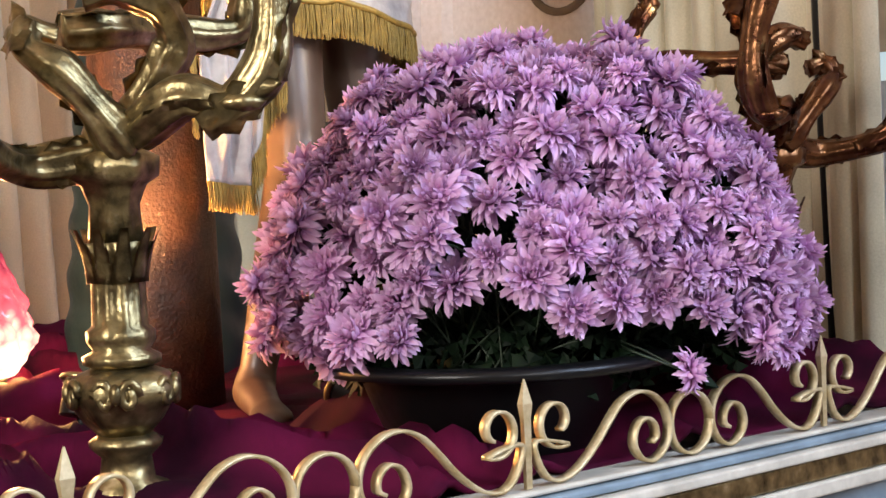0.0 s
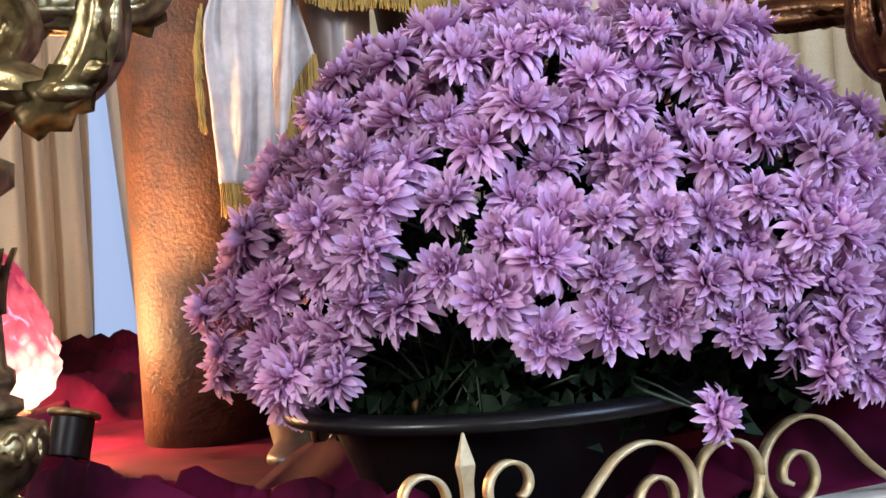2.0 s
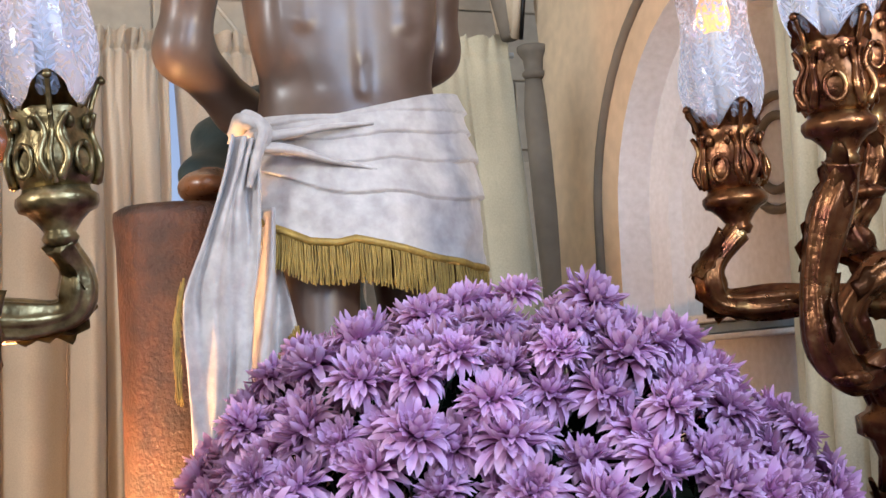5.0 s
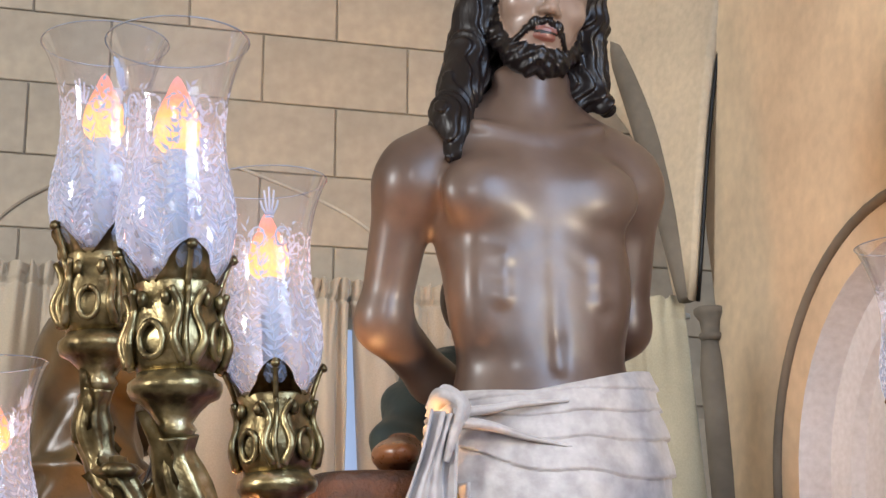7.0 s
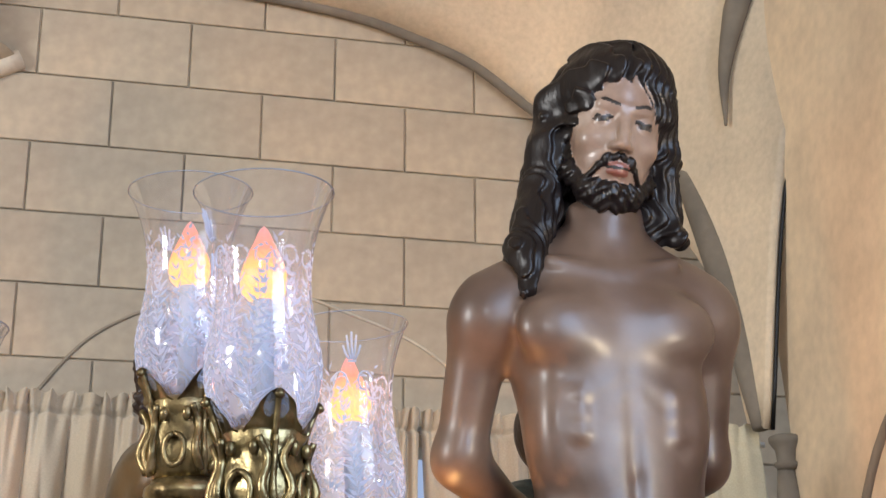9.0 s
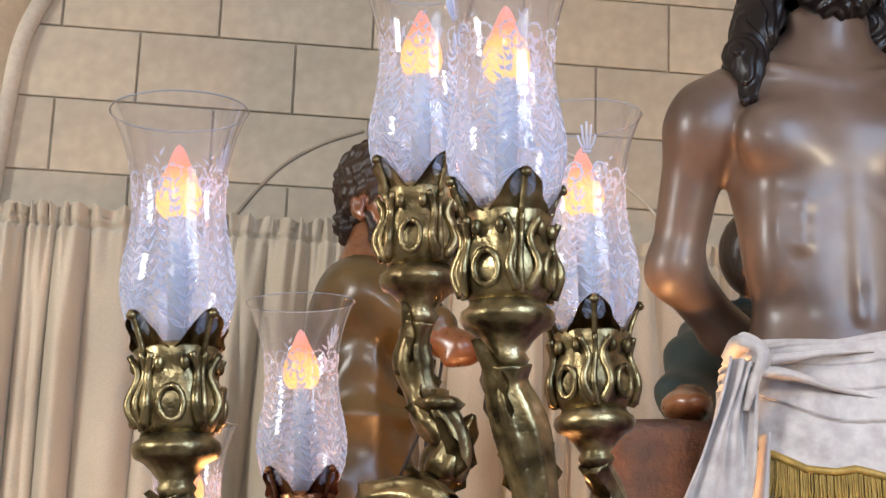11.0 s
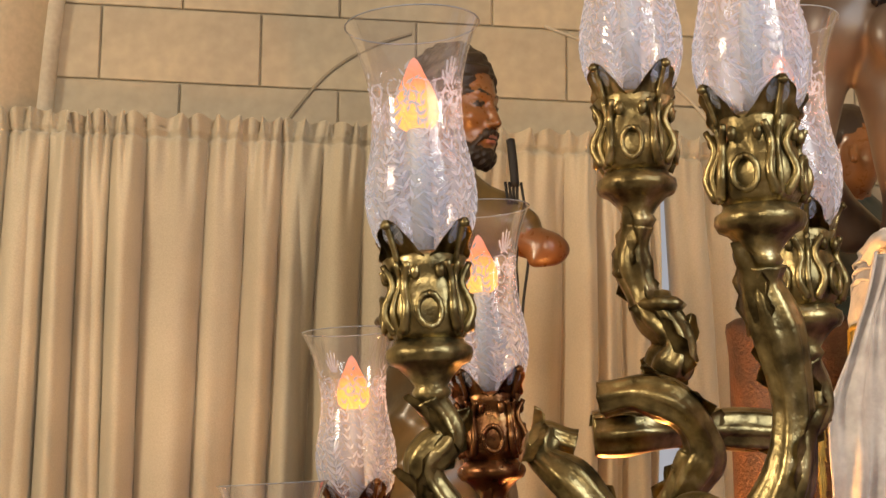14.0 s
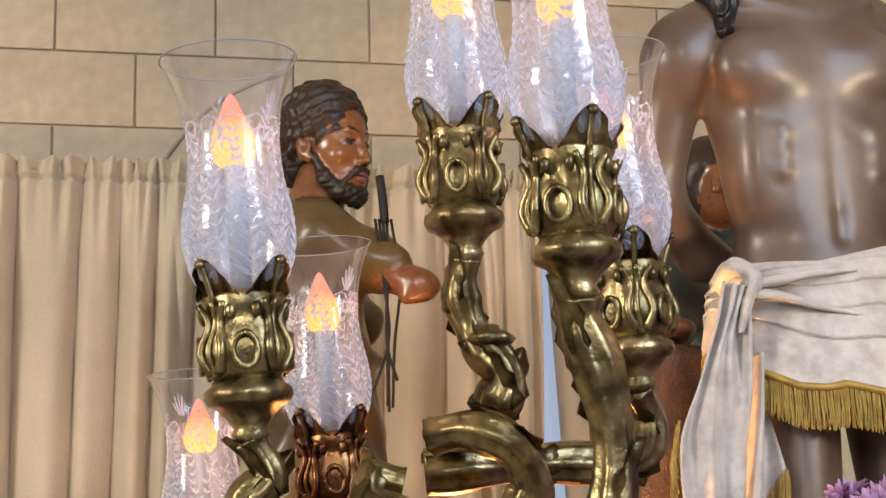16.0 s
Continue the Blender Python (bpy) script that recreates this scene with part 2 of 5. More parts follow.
SOIL = shader("potting_soil", (0.02, 0.015, 0.01), 0.95, scale=40, bump=0.8)
SKIN = shader("varnished_skin_paint", (0.134, 0.090, 0.065), 0.42, dark=(0.056, 0.030, 0.021), scale=4.0, bump=0.10, bump_scale=26, coat=0.14, spots=(0.195, 0.145, 0.110))
# Varnished face paint, paler than the body: window light on it is in the colour.
FACE = shader("pale_varnished_face_paint", (0.31, 0.22, 0.165), 0.38, dark=(0.20, 0.12, 0.085), scale=9, bump=0.03, bump_scale=50, coat=0.25, spots=(0.44, 0.34, 0.27))
IRIS = shader("dark_iris_paint", (0.014, 0.009, 0.007), 0.45)
SKIN2 = shader("dark_varnished_skin_paint", (0.27, 0.105, 0.035), 0.3, dark=(0.16, 0.055, 0.02), scale=9, bump=0.05, coat=0.4)
HAIR = shader("black_carved_hair", (0.011, 0.008, 0.008), 0.33, scale=20, bump=0.5, bump_scale=70, stretch=(1, 1, 0.25))
HAIR2 = shader("dark_brown_carved_hair", (0.035, 0.018, 0.010), 0.45, scale=20, bump=0.8, bump_scale=60, stretch=(1, 1, 0.4))
dull(HAIR, 0.3)
LIP = shader("faded_lip_paint", (0.30, 0.115, 0.085), 0.35)
EYEW = shader("eye_paint", (0.07, 0.055, 0.048), 0.3)
ROBE = shader("ochre_robe_paint", (0.13, 0.078, 0.024), 0.36, dark=(0.036, 0.025, 0.012), scale=4, bump=0.2, coat=0.2)
TEAL = shader("dark_teal_robe_paint", (0.015, 0.035, 0.04), 0.5, scale=8)
LINEN = shader("white_brocade", (0.50, 0.475, 0.46), 0.55, dark=(0.37, 0.345, 0.335), scale=30, bump=0.35, bump_scale=70, sheen=0.3)
FRINGE = shader("gold_thread", (0.40, 0.27, 0.06), 0.5, 0.35, scale=50, bump=0.3, bump_scale=200)
CORK = shader("brown_rough_column", (0.075, 0.029, 0.013), 0.5, dark=(0.026, 0.010, 0.005), scale=22, bump=1.0, bump_scale=130)
ROPE = shader("black_cord", (0.01, 0.008, 0.008), 0.7)
GLASS = glass_shader()
WAX = shader("cream_candle_tube", (0.42, 0.42, 0.43), 0.5, bump=0.02)
FLAME = flame_shader()
SPOTFACE = glow("spot_lamp_face", (1.0, 0.72, 0.4), 12)
DAYPANE = glow("daylit_frosted_pane", (0.62, 0.74, 1.0), 0.7)
REDGLOW = red_glow_shader()
BLUEPAINT = shader("blue_grey_paint", (0.25, 0.34, 0.42), 0.5, scale=10)
IVORY = shader("ivory_paint", (0.72, 0.68, 0.58), 0.5, scale=10)
DARKMETAL = shader("black_iron", (0.015, 0.015, 0.016), 0.4, 0.6)


# ---- building blocks ----
def mesh_of(name, bm, *mats, smooth=True):
    me = bpy.data.meshes.new(name)
    bm.to_mesh(me)
    bm.free()
    for m in mats:
        me.materials.append(m)
    if smooth:
        me.polygons.foreach_set("use_smooth", [True] * len(me.polygons))
    return me


def part(name, bm, material, parent=None, label="", smooth=True):
    ob = new(name, mesh_of(name, bm, material, smooth=smooth))
    if parent:
        ob.parent = parent
        ob.matrix_parent_inverse = parent.matrix_basis.inverted()
    if label:
        ob["label"] = label
    return ob


def thing(name, at, label, category, group="", kind=""):
    ob = new(name)
    ob.empty_display_size = 0.02
    ob.matrix_basis = Matrix.Translation(at)
    return tagged(ob, label, category, group, kind)


def box(bm, x0, x1, y0, y1, z0, z1, bevel=0.0):
    m = Matrix.LocRotScale(((x0 + x1) / 2, (y0 + y1) / 2, (z0 + z1) / 2), None, (x1 - x0, y1 - y0, z1 - z0))
    vs = bmesh.ops.create_cube(bm, size=1, matrix=m)["verts"]
    if bevel:
        es = list({e for v in vs for e in v.link_edges})
        bmesh.ops.bevel(bm, geom=es, offset=bevel, segments=2, affect="EDGES", profile=0.5)
    return vs


def lathe(bm, profile, at=(0, 0, 0), seg=28, wobble=None, cap=True):
    """A turned form from (radius, height) pairs; wobble(angle, height) scales the radius."""
    rings = []
    for r, z in profile:
        ring = []
        for k in range(seg):
            a = 2 * math.pi * k / seg
            q = r * (wobble(a, z) if wobble else 1)
            ring.append(bm.verts.new((at[0] + q * math.cos(a), at[1] + q * math.sin(a), at[2] + z)))
        rings.append(ring)
    for a, b in zip(rings, rings[1:]):
        for k in range(seg):
            bm.faces.new((a[k], a[(k + 1) % seg], b[(k + 1) % seg], b[k]))
    if cap:
        bm.faces.new(rings[0][::-1])
        bm.faces.new(rings[-1])
    return rings


def spline(points, n):
    """Points along a smooth curve through the given ones."""
    p = [Vector(q) for q in points]
    p = [2 * p[0] - p[1], *p, 2 * p[-1] - p[-2]]
    out = []
    for i in range(1, len(p) - 2):
        a, b, c, d = p[i - 1 : i + 3]
        for k in range(n):
            t = k / n
            out.append(0.5 * (2 * b + (c - a) * t + (2 * a - 5 * b + 4 * c - d) * t * t + (3 * b - a - 3 * c + d) * t**3))
    return out + [p[-2]]


def tube(bm, points, radius, seg=12, flute=0.0, cap=True):
    """A tube along points; radius is a number or a function of 0..1."""
    pts = [Vector(q) for q in points]
    rad = radius if callable(radius) else (lambda s: radius)
    rings, up = [], Vector((0.13, 0.31, 0.94))
    for i, q in enumerate(pts):
        d = (pts[min(i + 1, len(pts) - 1)] - pts[max(i - 1, 0)]).normalized()
        side = up.cross(d)
        if side.length < 1e-4:
            side = Vector((1, 0, 0)).cross(d)
        side.normalize()
        up = d.cross(side).normalized()
        r = rad(i / (len(pts) - 1))
        ring = []
        for k in range(seg):
            a = 2 * math.pi * k / seg
            w = r * (1 + flute * math.cos(7 * a))
            ring.append(bm.verts.new(q + side * (w * math.cos(a)) + up * (w * math.sin(a))))
        rings.append(ring)
    for a, b in zip(rings, rings[1:]):
        for k in range(seg):
            bm.faces.new((a[k], a[(k + 1) % seg], b[(k + 1) % seg], b[k]))
    if cap:
        bm.faces.new(rings[0][::-1])
        bm.faces.new(rings[-1])


def blob(bm, at, size, seg=12, rings=8, rot=None):
    m = Matrix.LocRotScale(at, rot, size)
    return bmesh.ops.create_uvsphere(bm, u_segments=seg, v_segments=rings, radius=1, matrix=m)


def sheet(bm, fn, nu, nv, closed=False):
    """A sheet of points fn(u, v), with u and v from 0 to 1."""
    rows = [[bm.verts.new(fn(i / nu, j / nv)) for i in range(nu + (0 if closed else 1))] for j in range(nv + 1)]
    n = len(rows[0])
    for a, b in zip(rows, rows[1:]):
        for i in range(n if closed else n - 1):
            bm.faces.new((a[i], a[(i + 1) % n], b[(i + 1) % n], b[i]))
    return rows


def thicken(ob, depth, offset=0.0):
    md = ob.modifiers.new("thickness", "SOLIDIFY")
    md.thickness, md.offset = depth, offset
    return ob

# ---- the church ----
bm = bmesh.new()
box(bm, -6, 3.2, -7.2, 3, -1.45, -1.3)
tagged(part("floor", bm, FLOORM, smooth=False), "worn stone church floor", "floor", kind="structure")

wall_n = thing("wall_north", (0, 2.34, -1.3), "cream painted block wall with scored joints", "wall", kind="structure")
bm = bmesh.new()
box(bm, -6, 3.2, 2.345, 2.65, -1.3, 4.6)
part("backing", bm, MORTAR, wall_n, smooth=False)
bm = bmesh.new()
box(bm, -6, 3.2, 2.335, 2.344, -1.3, 1.3)
part("lower_wall", bm, PLASTER, wall_n, smooth=False)


def wall_with_window(name, x0, x1, y0, y1, axis, a0, a1, z0, z1, mat, label):
    """A wall with one window opening from a0 to a1 along its axis and z0 to z1."""
    b = bmesh.new()
    if axis == "y":
        box(b, x0, x1, y0, a0, -1.3, 4.6)
        box(b, x0, x1, a1, y1, -1.3, 4.6)
        box(b, x0, x1, a0, a1, -1.3, z0)
        box(b, x0, x1, a0, a1, z1, 4.6)
    else:
        box(b, x0, a0, y0, y1, -1.3, 4.6)
        box(b, a1, x1, y0, y1, -1.3, 4.6)
        box(b, a0, a1, y0, y1, -1.3, z0)
        box(b, a0, a1, y0, y1, z1, 4.6)
    return tagged(part(name, b, mat, smooth=False), label, "wall", kind="structure")


# Unseen walls and ceiling enclose the room; their openings are added for the fills.
wall_with_window("wall_south", -6, 3.2, -7.3, -7.0, "x", -3.1, -1.3, 1.3, 3.9, PLASTER, "unseen cream plaster wall with an opening added for a fill light")
wall_with_window("wall_west", -6.2, -6, -7.3, 2.6, "y", -3.2, -1.2, 1.0, 3.6, PLASTER, "unseen cream plaster wall with an opening added for a fill light")
bm = bmesh.new()
box(bm, -6.2, 3.2, -7.3, 2.65, 4.6, 4.8)
tagged(part("ceiling", bm, PLASTER, smooth=False), "unseen cream plaster ceiling that closes the room", "ceiling", kind="structure")

# the side wall, with a round-headed recess between y -0.10 and 0.98
NY, NR, NZ0, NZ = 0.44, 0.54, 0.665, 0.93


def recess_outline(grow, n=20):
    r = NR + grow
    return [(NY + r, NZ0), *[(NY + r * math.cos(math.pi * k / n), NZ + r * math.sin(math.pi * k / n)) for k in range(n + 1)], (NY - r, NZ0)]


def reveal(b, x0, x1, g0, g1):
    """The strip between the recess outline grown by g0 at x0 and by g1 at x1."""
    a = [b.verts.new((x0, y, z)) for y, z in recess_outline(g0)]
    c = [b.verts.new((x1, y, z)) for y, z in recess_outline(g1)]
    for i in range(len(a) - 1):
        b.faces.new((a[i], a[i + 1], c[i + 1], c[i]))


wall_e = thing("wall_east", (1.05, 0.4, -1.3), "ochre plaster side wall with a white arched recess", "wall", kind="structure")
bm = bmesh.new()
out = [bm.verts.new((1.05, y, z)) for y, z in recess_outline(0.0)]
lo = [bm.verts.new((1.05, 1.40, z)) for z in (NZ0, 1.0)]
ring = [bm.verts.new((1.05, y, z)) for y, z in ((1.40, NZ0), (1.40, 0.93), (1.40, 1.49), (1.9, 4.6), (-0.7, 4.6), (-0.7, 0.93), (-0.7, NZ0))]
half = len(out) // 2
bm.faces.new((ring[0], out[0], *out[1 : half + 1], ring[3], ring[2], ring[1]))
bm.faces.new((ring[6], ring[5], ring[4], ring[3], *out[half:][0:1], *out[half + 1 :]))
bmesh.ops.delete(bm, geom=lo, context="VERTS")
part("upper_plaster", bm, OCHRE, wall_e, smooth=False)
bm = bmesh.new()
box(bm, 1.05, 1.4, -0.7, 1.40, -1.3, NZ0 - 0.06)
box(bm, 1.05, 1.4, -0.7, -0.645, NZ0 - 0.06, 3.0)
part("lower_plaster", bm, WHITE, wall_e, smooth=False)
bm = bmesh.new()
reveal(bm, 1.05, 1.13, 0.0, -0.02)
reveal(bm, 1.13, 1.14, -0.02, -0.10)
reveal(bm, 1.14, 1.17, -0.10, -0.115)
back = [bm.verts.new((1.17, y, z)) for y, z in recess_outline(-0.115)]
bm.faces.new(back)
part("recess", bm, WHITE, wall_e, "white plaster recess", smooth=False)
for rr, zc in ((0.13, 1.02), (0.085, 1.02)):
    bm = bmesh.new()
    tube(bm, [(1.165, 0.42 + rr * math.cos(a * math.pi / 16), zc + rr * math.sin(a * math.pi / 16)) for a in range(33)], 0.011, 8)
    part("roundel_ring", bm, SHADE, wall_e)
for z0, z1, px, mm in ((NZ0 - 0.02, NZ0, 0.05, WHITE), (NZ0 - 0.045, NZ0 - 0.022, 0.03, BLUEPAINT), (NZ0 - 0.06, NZ0 - 0.047, 0.045, WHITE)):
    bm = bmesh.new()
    box(bm, 1.05 - px, 1.18, -0.1, 1.0, z0, z1, 0.004)
    part("sill_moulding", bm, mm, wall_e, smooth=False)
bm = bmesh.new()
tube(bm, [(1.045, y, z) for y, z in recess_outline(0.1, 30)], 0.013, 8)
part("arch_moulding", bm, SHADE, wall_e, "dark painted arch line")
bm = bmesh.new()
box(bm, 1.05, 1.4, -2.6, -0.7, -1.3, 4.6)
box(bm, 1.05, 1.4, -5.6, -2.6, -1.3, 1.0)
box(bm, 1.05, 1.4, -5.6, -2.6, 4.0, 4.6)
box(bm, 1.05, 1.4, -7.2, -5.6, -1.3, 4.6)
pink = shader("pink_grey_plaster", (0.42, 0.30, 0.25), 0.8, scale=2)
part("near_plaster", bm, pink, wall_e, smooth=False)


# capital where the vault springs, over a dark shaft shaped as the wall's shaded strip
shaft = thing("corner_shaft", (1.02, 1.40, -1.3), "small grey capital over a dark shaft that stands for shade on the wall", "column", kind="structure")
bm = bmesh.new()
# Widening dark tube in place of the shadowed wall strip by the curtain.
tube(bm, [(1.03, 1.41, 1.41), (1.035, 1.405, 1.30), (1.06, 1.39, 1.0), (1.11, 1.38, 0.4), (1.16, 1.38, -0.4)], lambda s: 0.022 + 0.062 * s, 14)
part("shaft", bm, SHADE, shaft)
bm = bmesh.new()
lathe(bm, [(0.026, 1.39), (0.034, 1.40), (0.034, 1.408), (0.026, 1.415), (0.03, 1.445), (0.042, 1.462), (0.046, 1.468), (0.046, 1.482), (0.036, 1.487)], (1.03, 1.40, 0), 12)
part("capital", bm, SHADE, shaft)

LUN = [(-2.2, 2.33, 2.75), (-1.2, 2.33, 3.12), (-0.6, 2.33, 3.19), (-0.121, 2.33, 3.153), (0.167, 2.325, 3.077), (0.377, 2.31, 2.985), (0.587, 2.27, 2.81), (0.80, 2.0, 2.50), (0.955, 1.62, 2.02), (0.985, 1.47, 1.53)]
OUTER = [(-2.0, 0.6, 4.4), (-1.2, 0.6, 4.4), (-0.4, 0.6, 4.4), (0.2, 0.7, 4.4), (0.7, 0.8, 4.2), (1.1, 0.95, 3.9), (1.2, 1.05, 3.4), (1.17, 1.2, 2.84), (1.06, 1.33, 2.2), (1.0, 1.40, 1.50)]
A, B = spline(LUN, 6), spline(OUTER, 6)


def web(u, v):
    i = min(int(u * (len(A) - 1)), len(A) - 1)
    p = A[i].lerp(B[i], v)
    p.z += 0.10 * math.sin(math.pi * v) * (1 - 0.8 * u)
    return p


bm = bmesh.new()
sheet(bm, web, len(A) - 1, 14)
vault = tagged(part("vault", bm, PLASTER), "cream plaster groin vault over the corner", "vault", kind="structure")
thicken(vault, 0.04, 1.0)
# Dark tubes put the shade along the vault edge into solid form.
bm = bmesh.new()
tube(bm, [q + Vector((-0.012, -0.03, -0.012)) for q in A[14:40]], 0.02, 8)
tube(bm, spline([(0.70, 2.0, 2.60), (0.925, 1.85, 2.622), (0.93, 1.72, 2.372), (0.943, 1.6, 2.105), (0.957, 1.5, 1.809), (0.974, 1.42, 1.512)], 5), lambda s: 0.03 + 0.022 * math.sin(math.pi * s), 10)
tagged(part("vault_rib", bm, SHADE), "dark band of shade along the vault edge, set as solid tubes", "vault rib", kind="structure")
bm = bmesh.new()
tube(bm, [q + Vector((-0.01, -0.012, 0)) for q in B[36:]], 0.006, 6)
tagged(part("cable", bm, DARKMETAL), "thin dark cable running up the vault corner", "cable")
# Dark wedge drawn where the groin lies in shade.
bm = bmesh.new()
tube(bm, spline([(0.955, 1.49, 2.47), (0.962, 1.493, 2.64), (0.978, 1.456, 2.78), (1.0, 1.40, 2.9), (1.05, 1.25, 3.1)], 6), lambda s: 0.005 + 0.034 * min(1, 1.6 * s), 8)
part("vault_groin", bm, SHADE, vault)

LEFT = [(-1.83, 2.32, 1.6), (-1.805, 2.32, 2.03), (-1.78, 2.32, 2.25), (-1.715, 2.32, 2.42), (-1.62, 2.32, 2.56), (-1.5, 2.32, 2.68), (-1.2, 2.32, 2.85)]
bm = bmesh.new()
tube(bm, spline(LEFT, 6), 0.035, 10)
tagged(part("side_arch_rib", bm, PALE), "pale plaster rib of the side arch", "arch rib", kind="structure")
bm = bmesh.new()
LA = spline(LEFT, 6)
sheet(bm, lambda u, v: LA[int(u * (len(LA) - 1))] + v * Vector((-0.8, -0.7, 0.35)), len(LA) - 1, 6)
thicken(tagged(part("side_vault", bm, PLASTER), "cream plaster side vault", "vault", kind="structure"), 0.03)
# A faint brown and a pale arc line, thin tubes on the wall face.
for pts, mm, nm, lb in (([(-1.10, 2.331, 1.66), (-0.942, 2.331, 1.871), (-0.8, 2.331, 1.975), (-0.656, 2.331, 2.035)], FAINT, "painted_arc", "faint brown arc line on the block wall"),
                        ([(-0.21, 2.331, 2.085), (0.098, 2.331, 1.977), (0.274, 2.331, 1.869), (0.42, 2.331, 1.7)], PALE, "painted_arc", "pale painted arc on the block wall")):
    bm = bmesh.new()
    tube(bm, spline(pts, 8), 0.006, 6)
    tagged(part(nm, bm, mm), lb, "painted line", kind="structure")


# ---- curtains ----
def curtain(name, x0, x1, y, z0, z1, folds, deep, mat, label, seed, slant=0.0, slant0=0.0):
    head_h = 0.062 / (z1 - z0)

    def at(u, v):
        drop = v ** 1.9
        w = noise.noise(Vector((u * folds * 0.35, drop * 0.45, seed)))
        w2 = noise.noise(Vector((u * folds * 0.9, drop * 1.1, seed + 5)))
        ph = 2 * math.pi * folds * u + 4.2 * w
        size = 0.35 + 1.25 * abs(noise.noise(Vector((u * folds * 0.6, drop * 0.6, seed + 9))))
        wave = abs(math.sin(ph / 2)) ** 0.7
        d = deep * size * wave ** 0.8 + deep * 0.35 * w2
        gather = 0.5 + 0.5 * math.sin(2.6 * ph + 5 * w2)
        lean = 0.0
        if drop < head_h:
            # the frill above the stitched casing
            k = 1 - drop / head_h
            d = deep * (0.12 + 0.34 * gather * (0.5 + 0.5 * k) + 0.18 * wave)
            lean = 0.010 * k * math.sin(1.7 * ph)
        else:
            k = max(0.0, 1 - (drop - head_h) / 0.16)
            d = d * (1 - 0.75 * k) + deep * k * (0.20 * gather * k + 0.20 * wave + 0.04)
        if abs(drop - head_h) < 0.0035:
            d -= deep * 0.16
        left, right = x0 + slant0 * drop, x1 + slant * drop
        x = left + (right - left) * u + 0.012 * w2 + lean
        z = z1 - (z1 - z0) * drop
        if drop < head_h * 0.5:
            z += 0.010 * (math.sin(2.6 * ph) * 0.5 + w2)
        return (x, y - d - 0.01, z)

    top = thing(name, ((x0 + x1) / 2, y, z0), label, "curtain")
    b = bmesh.new()
    sheet(b, at, int(folds * 26), 84)
    thicken(part("cloth", b, mat, top), 0.004)
    b = bmesh.new()
    tube(b, [(x0 - 0.03, y + 0.006, z1 - 0.045), (x1 + 0.03, y + 0.006, z1 - 0.045)], 0.009, 10)
    part("rod", b, IVORY, top)
    return top


curtain("curtain", -2.05, 0.145, 2.27, -0.6, 1.69, 18, 0.15, CURTAIN, "long beige gathered curtain hung along the back wall", 4, -0.07)
curtain("curtain", 0.16, 0.76, 2.27, -0.6, 1.69, 5, 0.12, CURTAIN, "narrow beige gathered curtain hung along the back wall", 14, 0.0, 0.13)
win = thing("window_1", (0.2, 2.33, -0.2), "bright daylit pane in a white frame behind the curtains", "window", kind="structure")
bm = bmesh.new()
box(bm, -0.10, 0.50, 2.322, 2.331, -0.1, 1.55)
part("pane", bm, DAYPANE, win, smooth=False)
for x0_, x1_, z0_, z1_ in ((-0.14, -0.10, -0.14, 1.59), (0.50, 0.54, -0.14, 1.59), (-0.10, 0.50, 1.55, 1.59), (-0.10, 0.50, -0.14, -0.10)):
    bm = bmesh.new()
    box(bm, x0_, x1_, 2.312, 2.333, z0_, z1_, 0.003)
    part("window_frame", bm, IVORY, win, smooth=False)
curtain("curtain", 0.62, 0.985, 1.50, -0.6, 1.525, 3, 0.03, CREAM, "flat cream curtain hung beside the corner shaft", 6, 0.16)
tagged(curtain("curtain", -0.4, 0.4, 0.0, -0.4, 2.4, 8, 0.06, CREAM, "cream curtain hung on the side wall", 9), "").matrix_basis = Matrix.Translation((1.02, -0.26, 0)) @ Matrix.Rotation(radians(-90), 4, "Z") @ Matrix.Translation((0, 0, -0.4))

# ---- the float: deck, cornice, velvet ----
deck = thing("processional_float", (0, 0.5, -1.3), "wooden float with a painted and gilded cornice", "float")
bm = bmesh.new()
box(bm, -1.45, 0.97, -0.93, 1.95, -1.25, -0.06)
part("body", bm, IVORY, deck, smooth=False)
for y0, z0, z1, mm, nm in ((-0.985, -0.008, 0.0, IVORY, "top_fillet"), (-0.995, -0.022, -0.010, BLUEPAINT, "blue_fillet"), (-1.01, -0.040, -0.024, IVORY, "ivory_moulding"), (-1.0, -0.075, -0.042, GOLD, "gilded_band"), (-1.005, -0.10, -0.077, IVORY, "lower_moulding"), (-0.97, -0.30, -0.102, BLUEPAINT, "painted_panel")):
    bm = bmesh.new()
    box(bm, -1.5, 1.0, y0, -0.92, z0, z1, 0.004 if z1 - z0 < 0.05 else 0.0)
    part(nm, bm, mm, deck, smooth=False)

bm = bmesh.new()


def velvet(u, v):
    x, y = -1.42 + 2.36 * u, -0.93 + 2.85 * v
    p = Vector((x * 3.1, y * 4.2, 0.3))
    a = noise.noise(p) + 0.5 * noise.noise(p * 2.3 + Vector((3, 1, 0)))
    f = abs(math.sin(9 * x + 5 * y + 4 * noise.noise(p * 0.7)))
    z = 0.012 + 0.055 * max(0, a + 0.2) + 0.045 * (1 - f) ** 2 * 1.6
    calm = min(1, max(0, (y + 0.93) / 0.12))
    z = z * (0.35 + 0.65 * calm)
    if -0.45 < y < 0.6 and -0.5 < x < 0.4:
        z = min(z, 0.02)
    return (x, y, z)


sheet(bm, velvet, 150, 150)
tagged(thicken(part("velvet_cloth", bm, VELVET), 0.01, -1.0), "crumpled maroon velvet cloth spread over the deck", "cloth")


